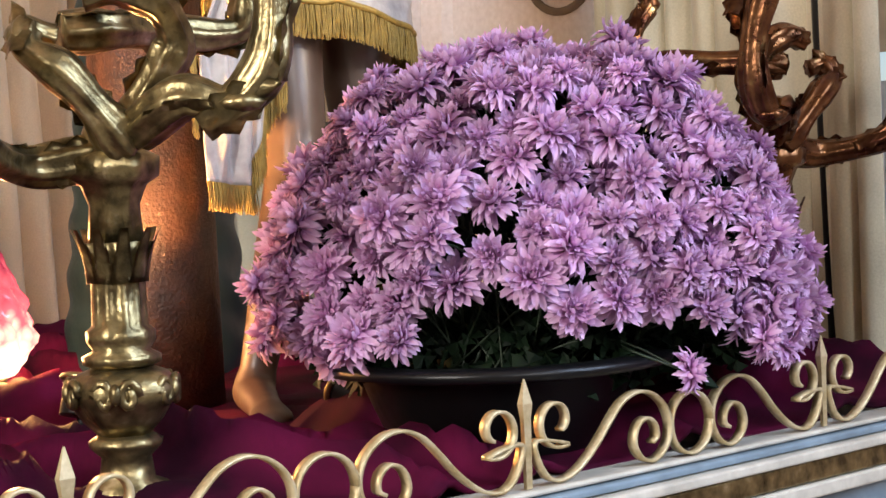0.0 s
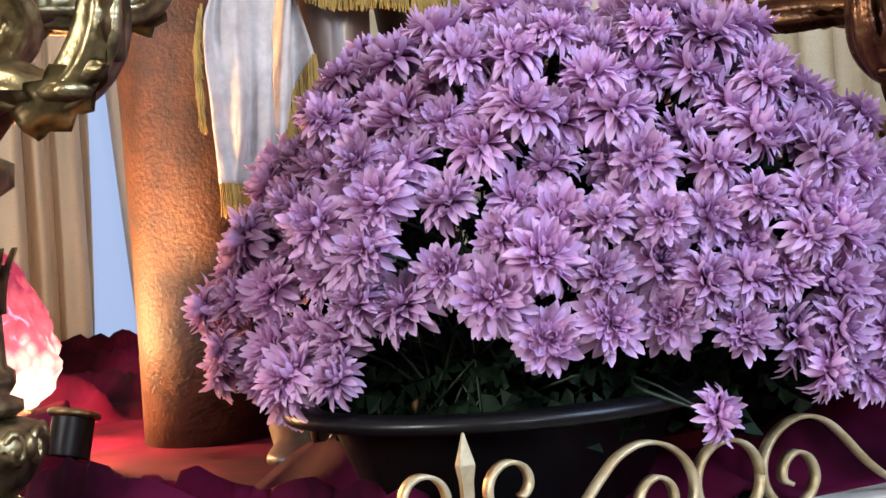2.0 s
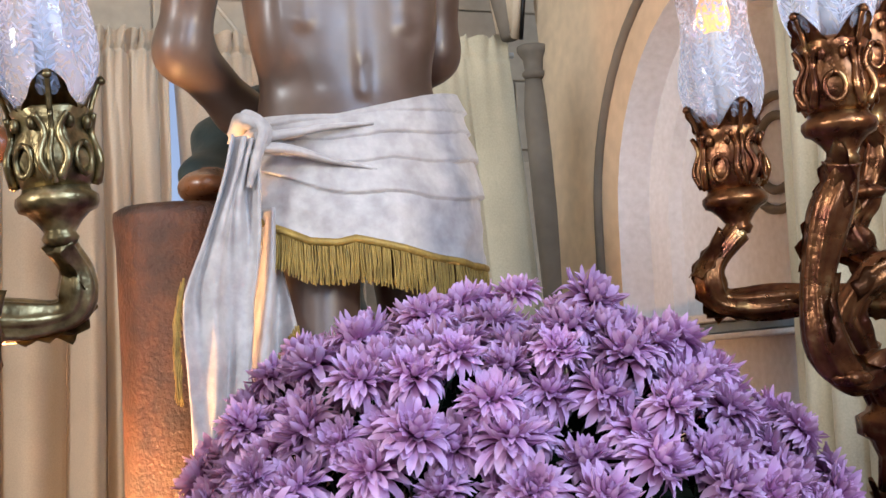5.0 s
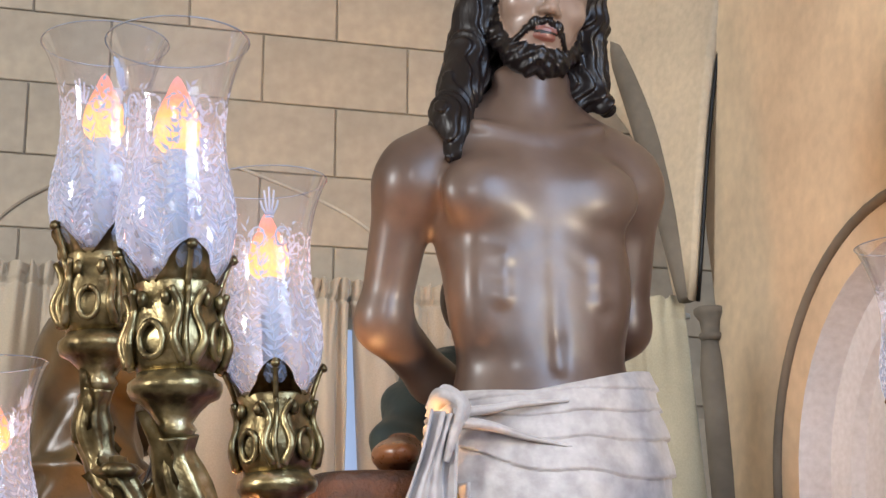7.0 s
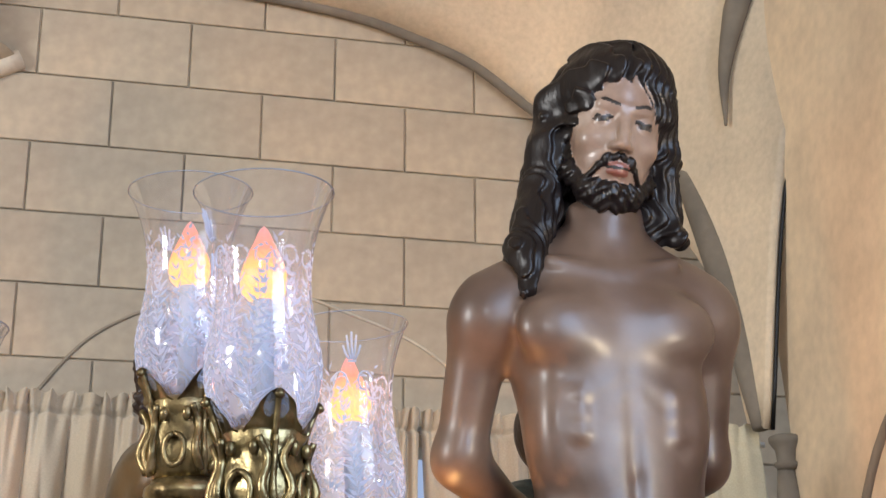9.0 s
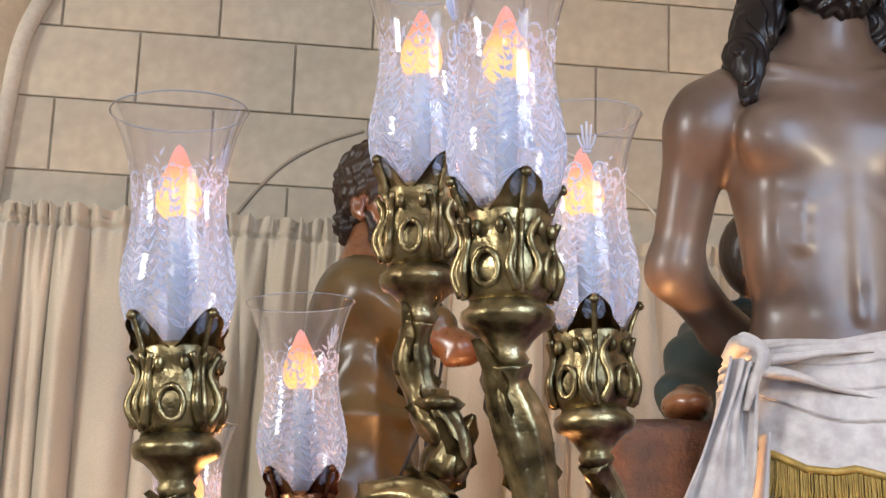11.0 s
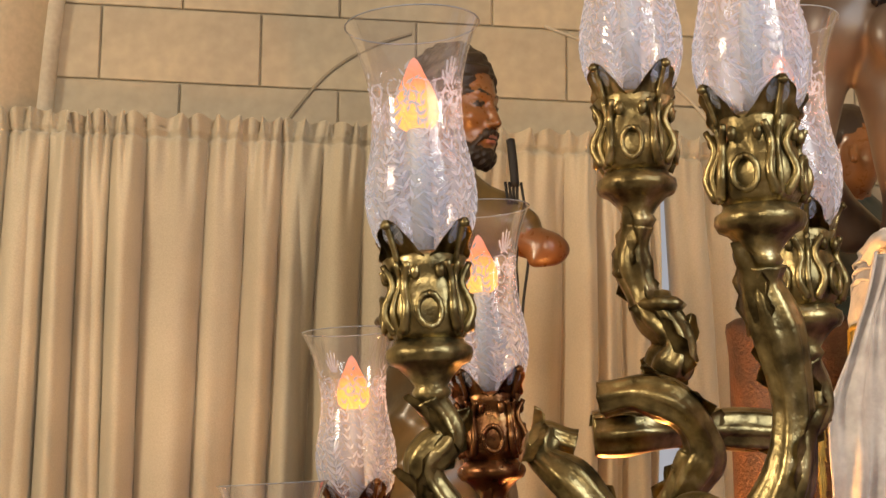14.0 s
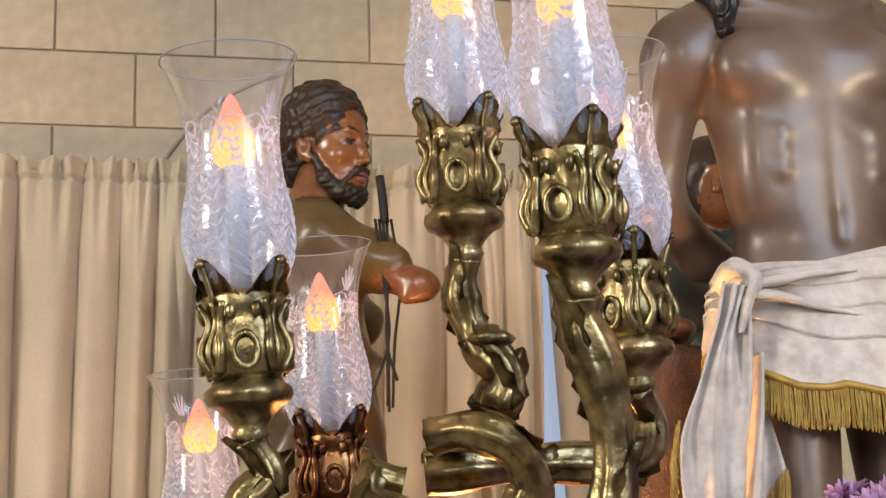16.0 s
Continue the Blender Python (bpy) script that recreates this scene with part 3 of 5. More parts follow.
# ---- scroll rail ----
def strip(b, pts, wide, thick):
    """A flat bar along points (x, z), wide across y."""
    n = len(pts)
    rows = []
    for i, (x, z) in enumerate(pts):
        a, c = pts[max(i - 1, 0)], pts[min(i + 1, n - 1)]
        d = Vector((c[0] - a[0], c[1] - a[1])).normalized()
        nx, nz = -d[1] * thick / 2, d[0] * thick / 2
        rows.append([b.verts.new((x + s * nx, yy, z + s * nz)) for s, yy in ((1, -wide / 2), (1, wide / 2), (-1, wide / 2), (-1, -wide / 2))])
    for p, q in zip(rows, rows[1:]):
        for k in range(4):
            b.faces.new((p[k], p[(k + 1) % 4], q[(k + 1) % 4], q[k]))
    b.faces.new(rows[0][::-1])
    b.faces.new(rows[-1])


def scroll_points():
    pts = []
    for k in range(15):
        a = radians(-60 + k * 30)
        r = 0.015 + 0.026 * k / 14
        pts.append((0.054 + r * math.cos(a), 0.084 + r * math.sin(a)))
    pts = pts[:13]
    pts += [(0.014, 0.062), (0.017, 0.035), (0.032, 0.013), (0.052, 0.004), (0.078, 0.008), (0.104, 0.022), (0.132, 0.045), (0.16, 0.074), (0.185, 0.095), (0.215, 0.105), (0.245, 0.1), (0.27, 0.082), (0.282, 0.058), (0.280, 0.034), (0.266, 0.014), (0.243, 0.004), (0.219, 0.012), (0.206, 0.034), (0.214, 0.057), (0.233, 0.066), (0.250, 0.056), (0.254, 0.038), (0.243, 0.03)]
    return [(q.x, q.y) for q in spline([(x, z, 0) for x, z in pts], 4)]


rail = thing("scroll_rail", (-0.356, -0.97, 0), "pale gold wrought scroll rail along the float edge", "railing")
SCR = scroll_points()
scrolls = []
for side in (1, -1):
    bm = bmesh.new()
    strip(bm, [(side * x, z) for x, z in SCR], 0.016, 0.0045)
    bmesh.ops.recalc_face_normals(bm, faces=bm.faces)
    scrolls.append(mesh_of("scroll", bm, RAILGOLD))
bm = bmesh.new()
strip(bm, [(0.045 * math.cos(radians(a)), 0.048 + 0.045 * math.sin(radians(a))) for a in range(0, 365, 12)], 0.016, 0.0045)
loop_me = mesh_of("oval", bm, RAILGOLD)
bm = bmesh.new()
for z0, z1, w0, w1 in ((0.0, 0.095, 0.005, 0.0065), (0.095, 0.113, 0.0065, 0.009), (0.113, 0.146, 0.009, 0.001)):
    q = [[bm.verts.new((sx * w, sy * w * 0.6, z)) for sx, sy in ((-1, -1), (1, -1), (1, 1), (-1, 1))] for w, z in ((w0, z0), (w1, z1))]
    for k in range(4):
        bm.faces.new((q[0][k], q[0][(k + 1) % 4], q[1][(k + 1) % 4], q[1][k]))
    bm.faces.new(q[1])
spear_me = mesh_of("spear", bm, RAILGOLD, smooth=False)


def rail_piece(name, me, x):
    o = new(name, me)
    o.parent = rail
    o.matrix_basis = Matrix.Translation((x + 0.356, 0, 0.001))


for tip in (-1.016, -0.356, 0.304):
    rail_piece("spear", spear_me, tip)
    for me in scrolls:
        rail_piece("scroll", me, tip)
    rail_piece("oval", loop_me, tip + 0.33)
rail_piece("oval", loop_me, -1.346)
rail_piece("scroll", scrolls[1], 0.964)


# ---- chrysanthemums in their pot ----
POT = Vector((-0.155, -0.70, 0.0))
plant = thing("potted_chrysanthemum", POT, "large dome of lilac chrysanthemums in a black plastic pot", "potted plant")
bm = bmesh.new()
lathe(bm, [(0.16, 0.012), (0.17, 0.02), (0.215, 0.135), (0.225, 0.14), (0.2, 0.14), (0.19, 0.11)], POT, 40, cap=False)
part("pot", bm, BLACKPOT, plant, "glossy black plastic pot")
bm = bmesh.new()
lathe(bm, [(0.225, 0.128), (0.268, 0.135), (0.272, 0.142), (0.27, 0.15), (0.235, 0.153), (0.22, 0.145)], POT, 48, cap=False)
part("rim", bm, BLACKPOT, plant)
bm = bmesh.new()
lathe(bm, [(0.01, 0.13), (0.21, 0.125)], POT, 24, cap=False)
part("soil", bm, SOIL, plant)


def bloom_mesh(seed):
    rnd = random.Random(seed)
    b = bmesh.new()
    uvl = b.loops.layers.uv.new("UVMap")
    heart = b.verts.new((0, 0, 0))
    for count, tilt, length, wide, rise in ((20, -14, 0.039, 0.0105, 0.0), (22, 5, 0.042, 0.0105, 0.0), (21, 21, 0.039, 0.010, 0.0), (20, 37, 0.034, 0.0092, 0.0), (18, 52, 0.028, 0.008, 0.0), (15, 67, 0.024, 0.0068, 0.0), (11, 82, 0.020, 0.006, 0.0)):
        for k in range(count):
            a = 2 * math.pi * (k + rnd.uniform(-0.3, 0.3)) / count + tilt
            e = radians(tilt + rnd.uniform(-11, 9))
            ln, w = length * rnd.uniform(0.82, 1.12), wide * rnd.uniform(0.85, 1.15)
            out_, side = Vector((math.cos(a), math.sin(a), 0)), Vector((-math.sin(a), math.cos(a), 0))
            curl = rnd.uniform(-0.75, 0.55)
            rows = []
            for s, ww in ((0.3, 0.75), (0.62, 1.0), (0.86, 0.8), (1.0, 0.16)):
                el = e + curl * s * s
                c = out_ * (ln * s * math.cos(el)) + Vector((0, 0, rise + ln * s * math.sin(el)))
                nrm = Vector((0, 0, 1)) * math.cos(el) - out_ * math.sin(el)
                rows.append(([b.verts.new(c - side * w * ww / 2 + nrm * w * 0.24 * ww), b.verts.new(c - nrm * 0.0004), b.verts.new(c + side * w * ww / 2 + nrm * w * 0.24 * ww)], s))
            tone = 0.4 + 0.6 * length / 0.04
            for i in (0, 1):
                f = b.faces.new((heart, rows[0][0][i], rows[0][0][i + 1]))
                for lp, vv in zip(f.loops, (0, 0.3, 0.3)):
                    lp[uvl].uv = (0.5, vv * tone)
            for (p, s0), (q, s1) in zip(rows, rows[1:]):
                for i in (0, 1):
                    f = b.faces.new((p[i], p[i + 1], q[i + 1], q[i]))
                    for lp, vv in zip(f.loops, (s0, s0, s1, s1)):
                        lp[uvl].uv = (0.5, vv * tone)
    return mesh_of("bloom", b, PETAL)


BLOOMS = [bloom_mesh(k) for k in range(5)]
rnd = random.Random(11)
CEN, RAD, DEEP = Vector((0.020, -0.60, 0.19)), Vector((0.458, 0.425, 0.440)), 0.37
spots = []
tries = 0
while tries < 14000 and len(spots) < 294:
    tries += 1
    d = Vector((rnd.gauss(0, 1), rnd.gauss(0, 1), rnd.gauss(0, 1))).normalized()
    if d.z < (-0.12 if d.x > 0.2 else 0.0):
        continue
    lump = 1 + 0.09 * noise.noise(d * 3.1) + rnd.uniform(-0.07, 0.03)
    if d.y > (0.5 if d.x > -0.2 else 0.85) and d.z < 0.7:
        continue
    q = CEN + Vector((d.x * RAD.x, d.y * (RAD.y if d.y < 0 else DEEP), d.z * RAD.z)) * lump
    if d.z < 0.06 and -0.3 < q.x < 0.05 and q.y < -0.75:
        continue
    if q.y < -0.75 and q.z < 0.255 and -0.396 < q.x < -0.244:
        continue
    if any((q - s[0]).length < 0.0500 for s in spots):
        continue
    nr = Vector((d.x / RAD.x, d.y / RAD.y, d.z / RAD.z)).normalized()
    spots.append((q, nr))
spots += [(Vector((-0.059, -1.0, 0.128)), Vector((0.1, -1, -0.35))), (Vector((0.075, -1.03, 0.165)), Vector((0.5, -1, -0.2))), (Vector((-0.40, -0.62, 0.165)), Vector((-0.8, -0.8, -0.4))), (Vector((0.33, -0.82, 0.185)), Vector((0.5, -1, -0.4)))]
for q, nr in spots:
    jit = Vector((rnd.uniform(-1, 1), rnd.uniform(-1, 1), rnd.uniform(-0.4, 1.0))) * 0.46
    z = (nr.normalized() + jit + Vector((0, 0, 0.12))).normalized()
    o = new("bloom", BLOOMS[rnd.randrange(5)])
    o.parent = plant
    turn = z.to_track_quat("Z", "Y").to_matrix().to_4x4() @ Matrix.Rotation(rnd.uniform(0, 6.28), 4, "Z")
    o.matrix_basis = Matrix.Translation(q - POT) @ turn @ Matrix.Scale(rnd.uniform(0.85, 1.24), 4)

bm = bmesh.new()
for k in range(1700):
    d = Vector((rnd.gauss(0, 1), rnd.gauss(0, 1), rnd.gauss(0, 1))).normalized()
    q = CEN + Vector((d.x * RAD.x, d.y * (RAD.y if d.y < 0 else DEEP), d.z * RAD.z)) * rnd.uniform(0.5, 0.88)
    if q.z < 0.13:
        q.z = rnd.uniform(0.12, 0.2)
    ax = Vector((rnd.gauss(0, 1), rnd.gauss(0, 1), rnd.gauss(0, 0.7))).normalized()
    sd = ax.orthogonal().normalized()
    up = ax.cross(sd)
    ln, w = rnd.uniform(0.04, 0.075), rnd.uniform(0.016, 0.028)
    mid = [bm.verts.new(q + ax * ln * s - up * 0.2 * ln * s * s) for s in (0, 0.35, 0.7, 1.0)]
    for sg in (1, -1):
        sidev = [bm.verts.new(q + ax * ln * s + sd * sg * w * ww + up * 0.006) for s, ww in ((0.15, 0.35), (0.28, 0.9), (0.42, 0.6), (0.6, 1.0), (0.75, 0.5), (0.9, 0.4))]
        bm.faces.new((mid[0], mid[1], sidev[1], sidev[0]))
        bm.faces.new((mid[1], mid[2], sidev[3], sidev[2]))
        bm.faces.new((mid[2], mid[3], sidev[5], sidev[4]))
fol = part("foliage", bm, LEAF, plant, "lobed green leaves, darkened to hold the shade under the blooms", smooth=False)
fol["kind"] = "stuff"
bm = bmesh.new()
for q, nr in spots[::2]:
    base = POT + Vector((rnd.uniform(-0.12, 0.12), rnd.uniform(-0.12, 0.12), 0.13))
    tube(bm, spline([base, base.lerp(q, 0.55) + Vector((0, 0, 0.05)), q - nr.normalized() * 0.004], 4), 0.0017, 5, cap=False)
for k in (-4, -3):
    q, nr = spots[k]
    tube(bm, spline([POT + Vector((0.1, -0.15, 0.17)), q + Vector((-0.06, 0.06, 0.035)), q + Vector((0, 0.004, 0.0))], 6), 0.002, 6)
st = part("stem_growth", bm, STALK, plant, "thin green stalks")
st["kind"] = "stuff"


# ---- candelabra ----
def lamp_meshes():
    """The shared meshes of one hurricane lamp, whose collar is at height 0."""
    ms = {}
    b = bmesh.new()
    lathe(b, [(0.016, -0.055), (0.022, -0.045), (0.018, -0.038), (0.026, -0.026), (0.036, -0.016), (0.046, -0.012), (0.050, -0.004), (0.049, 0.004), (0.041, 0.010), (0.040, 0.014)], (0, 0, 0), 32, lambda a, z: 1 + (0.03 * math.cos(16 * a) if z < -0.014 else 0))
    ms["collar"] = mesh_of("collar", b, GOLD)
    b = bmesh.new()
    lathe(b, [(0.036, 0.012), (0.044, 0.025), (0.049, 0.042), (0.047, 0.058), (0.041, 0.078), (0.040, 0.092), (0.047, 0.105), (0.040, 0.112), (0.02, 0.108)], (0, 0, 0), 40, lambda a, z: 1 + 0.055 * math.cos(4 * a) * math.sin(z * 34) + 0.04 * abs(math.sin(4 * a)))
    for k in range(4):
        a = radians(45 + 90 * k)
        c, s = math.cos(a), math.sin(a)
        # raised bands, a pierced oval and small volutes
        tube(b, [((0.050 + 0.002 * math.cos(j * 0.7)) * math.cos(a + 0.26 * math.sin(j * math.pi / 6)), 0.05 * math.sin(a + 0.26 * math.sin(j * math.pi / 6)), 0.044 + 0.019 * math.cos(j * math.pi / 6)) for j in range(13)], 0.0038, 6)
        tube(b, spline([(0.046 * math.cos(a + 0.785), 0.046 * math.sin(a + 0.785), 0.016), (0.053 * math.cos(a + 0.7), 0.053 * math.sin(a + 0.7), 0.045), (0.044 * math.cos(a + 0.785), 0.044 * math.sin(a + 0.785), 0.076), (0.05 * math.cos(a + 0.785), 0.05 * math.sin(a + 0.785), 0.1)], 4), lambda q: 0.005 - 0.002 * q, 6)
        blob(b, (0.047 * math.cos(a + 0.3), 0.047 * math.sin(a + 0.3), 0.088), (0.006, 0.006, 0.009), 8, 6)
        blob(b, (0.047 * math.cos(a - 0.3), 0.047 * math.sin(a - 0.3), 0.088), (0.006, 0.006, 0.009), 8, 6)
    ms["cup"] = mesh_of("cup", b, GOLD)
    b = bmesh.new()

    def crown(u, v):
        a = 2 * math.pi * u
        s = 0.5 + 0.5 * math.cos(4 * a)
        lobe = s**0.9
        rib = 0.0022 * math.cos(20 * a) * v
        r = 0.041 + (0.008 + 0.010 * lobe) * v**1.3 + 0.010 * lobe * max(0, v - 0.6) + rib
        z = 0.094 + v * (0.010 + 0.050 * lobe) - 0.030 * lobe * max(0, v - 0.75)
        return (r * math.cos(a), r * math.sin(a), z)

    sheet(b, crown, 96, 10, closed=True)
    bmesh.ops.solidify(b, geom=b.faces[:], thickness=0.006)
    for k in range(4):
        a = radians(90 * k)
        tube(b, [((0.046 + 0.018 * s**1.4) * math.cos(a), (0.046 + 0.018 * s**1.4) * math.sin(a), 0.096 + 0.05 * s) for s in (0, 0.25, 0.5, 0.75, 1.0)], 0.0035, 6)
        blob(b, (0.063 * math.cos(a), 0.063 * math.sin(a), 0.140), (0.006, 0.006, 0.005), 8, 6)
        for sg in (1, -1):
            tube(b, spline([(0.049 * math.cos(a + sg * 0.12), 0.049 * math.sin(a + sg * 0.12), 0.02), (0.056 * math.cos(a + sg * 0.3), 0.056 * math.sin(a + sg * 0.3), 0.045), (0.047 * math.cos(a + sg * 0.18), 0.047 * math.sin(a + sg * 0.18), 0.075), (0.054 * math.cos(a + sg * 0.36), 0.054 * math.sin(a + sg * 0.36), 0.098)], 4), lambda q: 0.0058 - 0.002 * q, 7)
    ms["leaf_crown"] = mesh_of("leaf_crown", b, GOLD)
    b = bmesh.new()
    uvl = b.loops.layers.uv.new("UVMap")
    prof = [(0.040, 0.112), (0.053, 0.128), (0.0615, 0.152), (0.0645, 0.180), (0.062, 0.206), (0.056, 0.235), (0.0525, 0.265), (0.0525, 0.290), (0.056, 0.318), (0.0635, 0.348), (0.0725, 0.372), (0.0785, 0.384)]
    prof = [(q.x, q.y) for q in spline([(r, z, 0) for r, z in prof], 2)]
    rings = lathe(b, prof, (0, 0, 0), 44, cap=False)
    b.verts.index_update()
    for f in b.faces:
        for lp in f.loops:
            i = lp.vert.index
            k = i % 44
            if k == 0 and any(l2.vert.index % 44 == 43 for l2 in f.loops):
                k = 44
            lp[uvl].uv = (k / 44, (lp.vert.co.z - 0.118) / 0.266)
    ms["glass"] = mesh_of("glass_chimney", b, GLASS)
    b = bmesh.new()
    tube(b, [(0.0787 * math.cos(radians(k * 9)), 0.0787 * math.sin(radians(k * 9)), 0.384) for k in range(41)], 0.0009, 6)
    ms["glass_lip"] = mesh_of("glass_lip", b, LIPGLASS)
    b = bmesh.new()
    lathe(b, [(0.012, 0.11), (0.012, 0.268), (0.009, 0.272)], (0, 0, 0), 14)
    ms["candle_tube"] = mesh_of("candle_tube", b, WAX)
    b = bmesh.new()
    lathe(b, [(0.008, 0.257), (0.0175, 0.260), (0.0240, 0.267), (0.0262, 0.277), (0.0255, 0.289), (0.0222, 0.301), (0.0170, 0.313), (0.0118, 0.324), (0.0080, 0.334), (0.0045, 0.341), (0.0005, 0.345)], (0, 0, 0), 18)
    ms["bulb"] = mesh_of("flame_bulb", b, FLAME)
    # etched sprays of leaves round the belly of the glass
    b = bmesh.new()
    hs, rs = [p[1] for p in prof], [p[0] for p in prof]

    def on_glass(a, z):
        r = float(np.interp(z, hs, rs)) + 0.0007
        return b.verts.new((r * math.cos(a), r * math.sin(a), z))

    etch = random.Random(4)

    def leaflet(a, z, lean, ln, w):
        lean, ln, w, pts = lean + etch.uniform(-0.35, 0.35), ln * etch.uniform(0.55, 1.35), w * etch.uniform(0.6, 1.2), []
        for s, q in ((0, 0), (0.35, 1), (1, 0), (0.35, -1)):
            da, dz = ln * s * math.sin(lean) + q * w * math.cos(lean), ln * s * math.cos(lean) - q * w * math.sin(lean)
            pts.append(on_glass(a + da / 0.058, z + dz))
        b.faces.new(pts)

    def curl(a0, z0, size, sg):
        """An etched C-scroll drawn as a row of short strokes."""
        for j in range(12):
            t = j * 0.5
            r = size * (1 - 0.055 * j)
            leaflet(a0 + sg * r * math.cos(t) / 0.056, z0 + r * math.sin(t), sg * (-t), 0.0085, 0.0016)

    for k in range(6):
        a0 = 2 * math.pi * k / 6
        bend = 0.22 * (1 if k % 2 else -1)
        for j in range(15):
            s = j / 14
            a, z = a0 + bend * s * s, 0.124 + 0.150 * s
            for sg in (1, -1):
                leaflet(a, z, sg * 0.8 + bend * s, 0.022 * (1.1 - 0.6 * s), 0.0024)
            leaflet(a, z, bend * s * 0.6, 0.013, 0.0008)
        for sg in (1, -1):
            for j in range(8):
                s = j / 7
                a, z = a0 + 0.52 + sg * (0.06 + 0.20 * s), 0.165 + 0.10 * s
                leaflet(a, z, sg * 0.9, 0.014, 0.0020)
                leaflet(a, z, -sg * 0.35, 0.013, 0.0018)
            curl(a0 + sg * 0.24, 0.296, 0.012, sg)
            curl(a0 + 0.52 + sg * 0.10, 0.285, 0.009, -sg)
        for j in range(7):
            leaflet(a0 + 0.52, 0.268 + 0.008 * j, 0.7 * (-1) ** j, 0.011, 0.0019)
    ms["etched_foliage"] = mesh_of("etched_foliage", b, FROST)
    # the etched crown on the glass, near its rim
    b = bmesh.new()
    for da in (0.0,):
        for dx, dz in ((-0.17, 0.0), (-0.09, 0.012), (0.0, 0.016), (0.09, 0.012), (0.17, 0.0)):
            rr = lambda z: 0.0565 + max(0, z - 0.318) * 0.30
            z0, z1 = 0.326, 0.343 + dz
            tube(b, [((rr(z) + 0.0012) * math.cos(da + dx * q), (rr(z) + 0.0012) * math.sin(da + dx * q), z) for z, q in ((z0, 0.4), ((z0 + z1) / 2, 0.8), (z1, 1.0))], 0.0014, 5)
        tube(b, [((0.0575 + 0.0012) * math.cos(da + k * 0.03), (0.0575 + 0.0012) * math.sin(da + k * 0.03), 0.324) for k in range(-3, 4)], 0.0016, 5)
        for sg in (1, -1):
            tube(b, [(0.0565 * math.cos(da + sg * (0.28 + 0.16 * math.cos(k * 0.6))), 0.0565 * math.sin(da + sg * (0.28 + 0.16 * math.cos(k * 0.6))), 0.300 + 0.012 * math.sin(k * 0.6)) for k in range(9)], 0.0013, 5)
    ms["etched_crown"] = mesh_of("etched_crown", b, FROST)
    return ms


LIPGLASS = shader("glass_lip", (0.33, 0.36, 0.40), 0.1, bump=0)
FROST = frost_shader()
LAMP = lamp_meshes()


def lamp(owner, at, spin, copper=False, tilt=-3.6):
    """One hurricane lamp on its gilded cup, as parts of a candelabrum."""
    m = Matrix.Translation(Vector(at) - owner.matrix_basis.translation) @ Matrix.Rotation(radians(tilt), 4, "Y") @ Matrix.Rotation(spin, 4, "Z")
    holder = new("lamp_cup", LAMP["cup"])
    holder.parent, holder.matrix_basis = owner, m
    for key in ("collar", "leaf_crown", "candle_tube", "bulb"):
        o = new(LAMP[key].name.split(".")[0], LAMP[key])
        o.parent = holder
        o.visible_shadow = not key.startswith("bulb")
    la = bpy.data.lights.new("bulb_light", "POINT")
    la.energy, la.color, la.shadow_soft_size = 0.36, (1.0, 0.35, 0.24), 0.02
    new("bulb_light", la).matrix_world = Matrix.Translation(Vector(at) + Vector((0, 0, 0.295)))
    g = new("glass_chimney", LAMP["glass"])
    g.parent, g.matrix_basis = owner, m
    g["label"] = "clear glass chimney etched with foliage"
    g.visible_shadow = False
    for key in ("glass_lip", "etched_crown", "etched_foliage"):
        o = new(key, LAMP[key])
        o.parent = g
        o.visible_shadow = False
    if copper:
        for o in (holder, *holder.children):
            if o.data.materials[0] == GOLD:
                o.material_slots[0].link = "OBJECT"
                o.material_slots[0].material = COPPER


def arm(owner, pts, r0, r1, mat, leaves=3, flute=0.11):
    """A fluted scroll arm with acanthus lumps, and a rosette at its lower end."""
    b = bmesh.new()
    path = spline(pts, 14)
    tube(b, path, lambda s: (r0 + (r1 - r0) * s) * (1 + 0.13 * math.sin(s * 19)), 28, flute)
    ob = part("arm", b, mat, owner)
    n = len(path)
    for k in range(leaves):
        i = int(n * (k + 0.7) / (leaves + 0.4))
        i = min(max(i, 1), n - 2)
        d = (path[i + 1] - path[i - 1]).normalized()
        sd = d.orthogonal().normalized()
        sd.rotate(Matrix.Rotation(k * 2.1 + 0.6, 3, d))
        rr = r0 + (r1 - r0) * i / n
        b = bmesh.new()

        def leaf(u, v, d=d, sd=sd, rr=rr, c=path[i]):
            w = (u - 0.5) * 2
            wide = rr * 1.45 * math.sin(math.pi * (0.2 + 0.75 * v)) * (1 + 0.18 * math.cos(v * 22))
            lift = rr * (0.78 + 0.20 * math.cos(w * 3.1) + 0.55 * max(0, v - 0.65) * 2.2)
            return c + d * rr * (v - 0.5) * 4.4 + sd * lift + d.cross(sd) * w * wide * 0.8

        sheet(b, leaf, 8, 14)
        bmesh.ops.solidify(b, geom=b.faces[:], thickness=0.004)
        part("acanthus_leaf", b, mat, ob)
    return ob


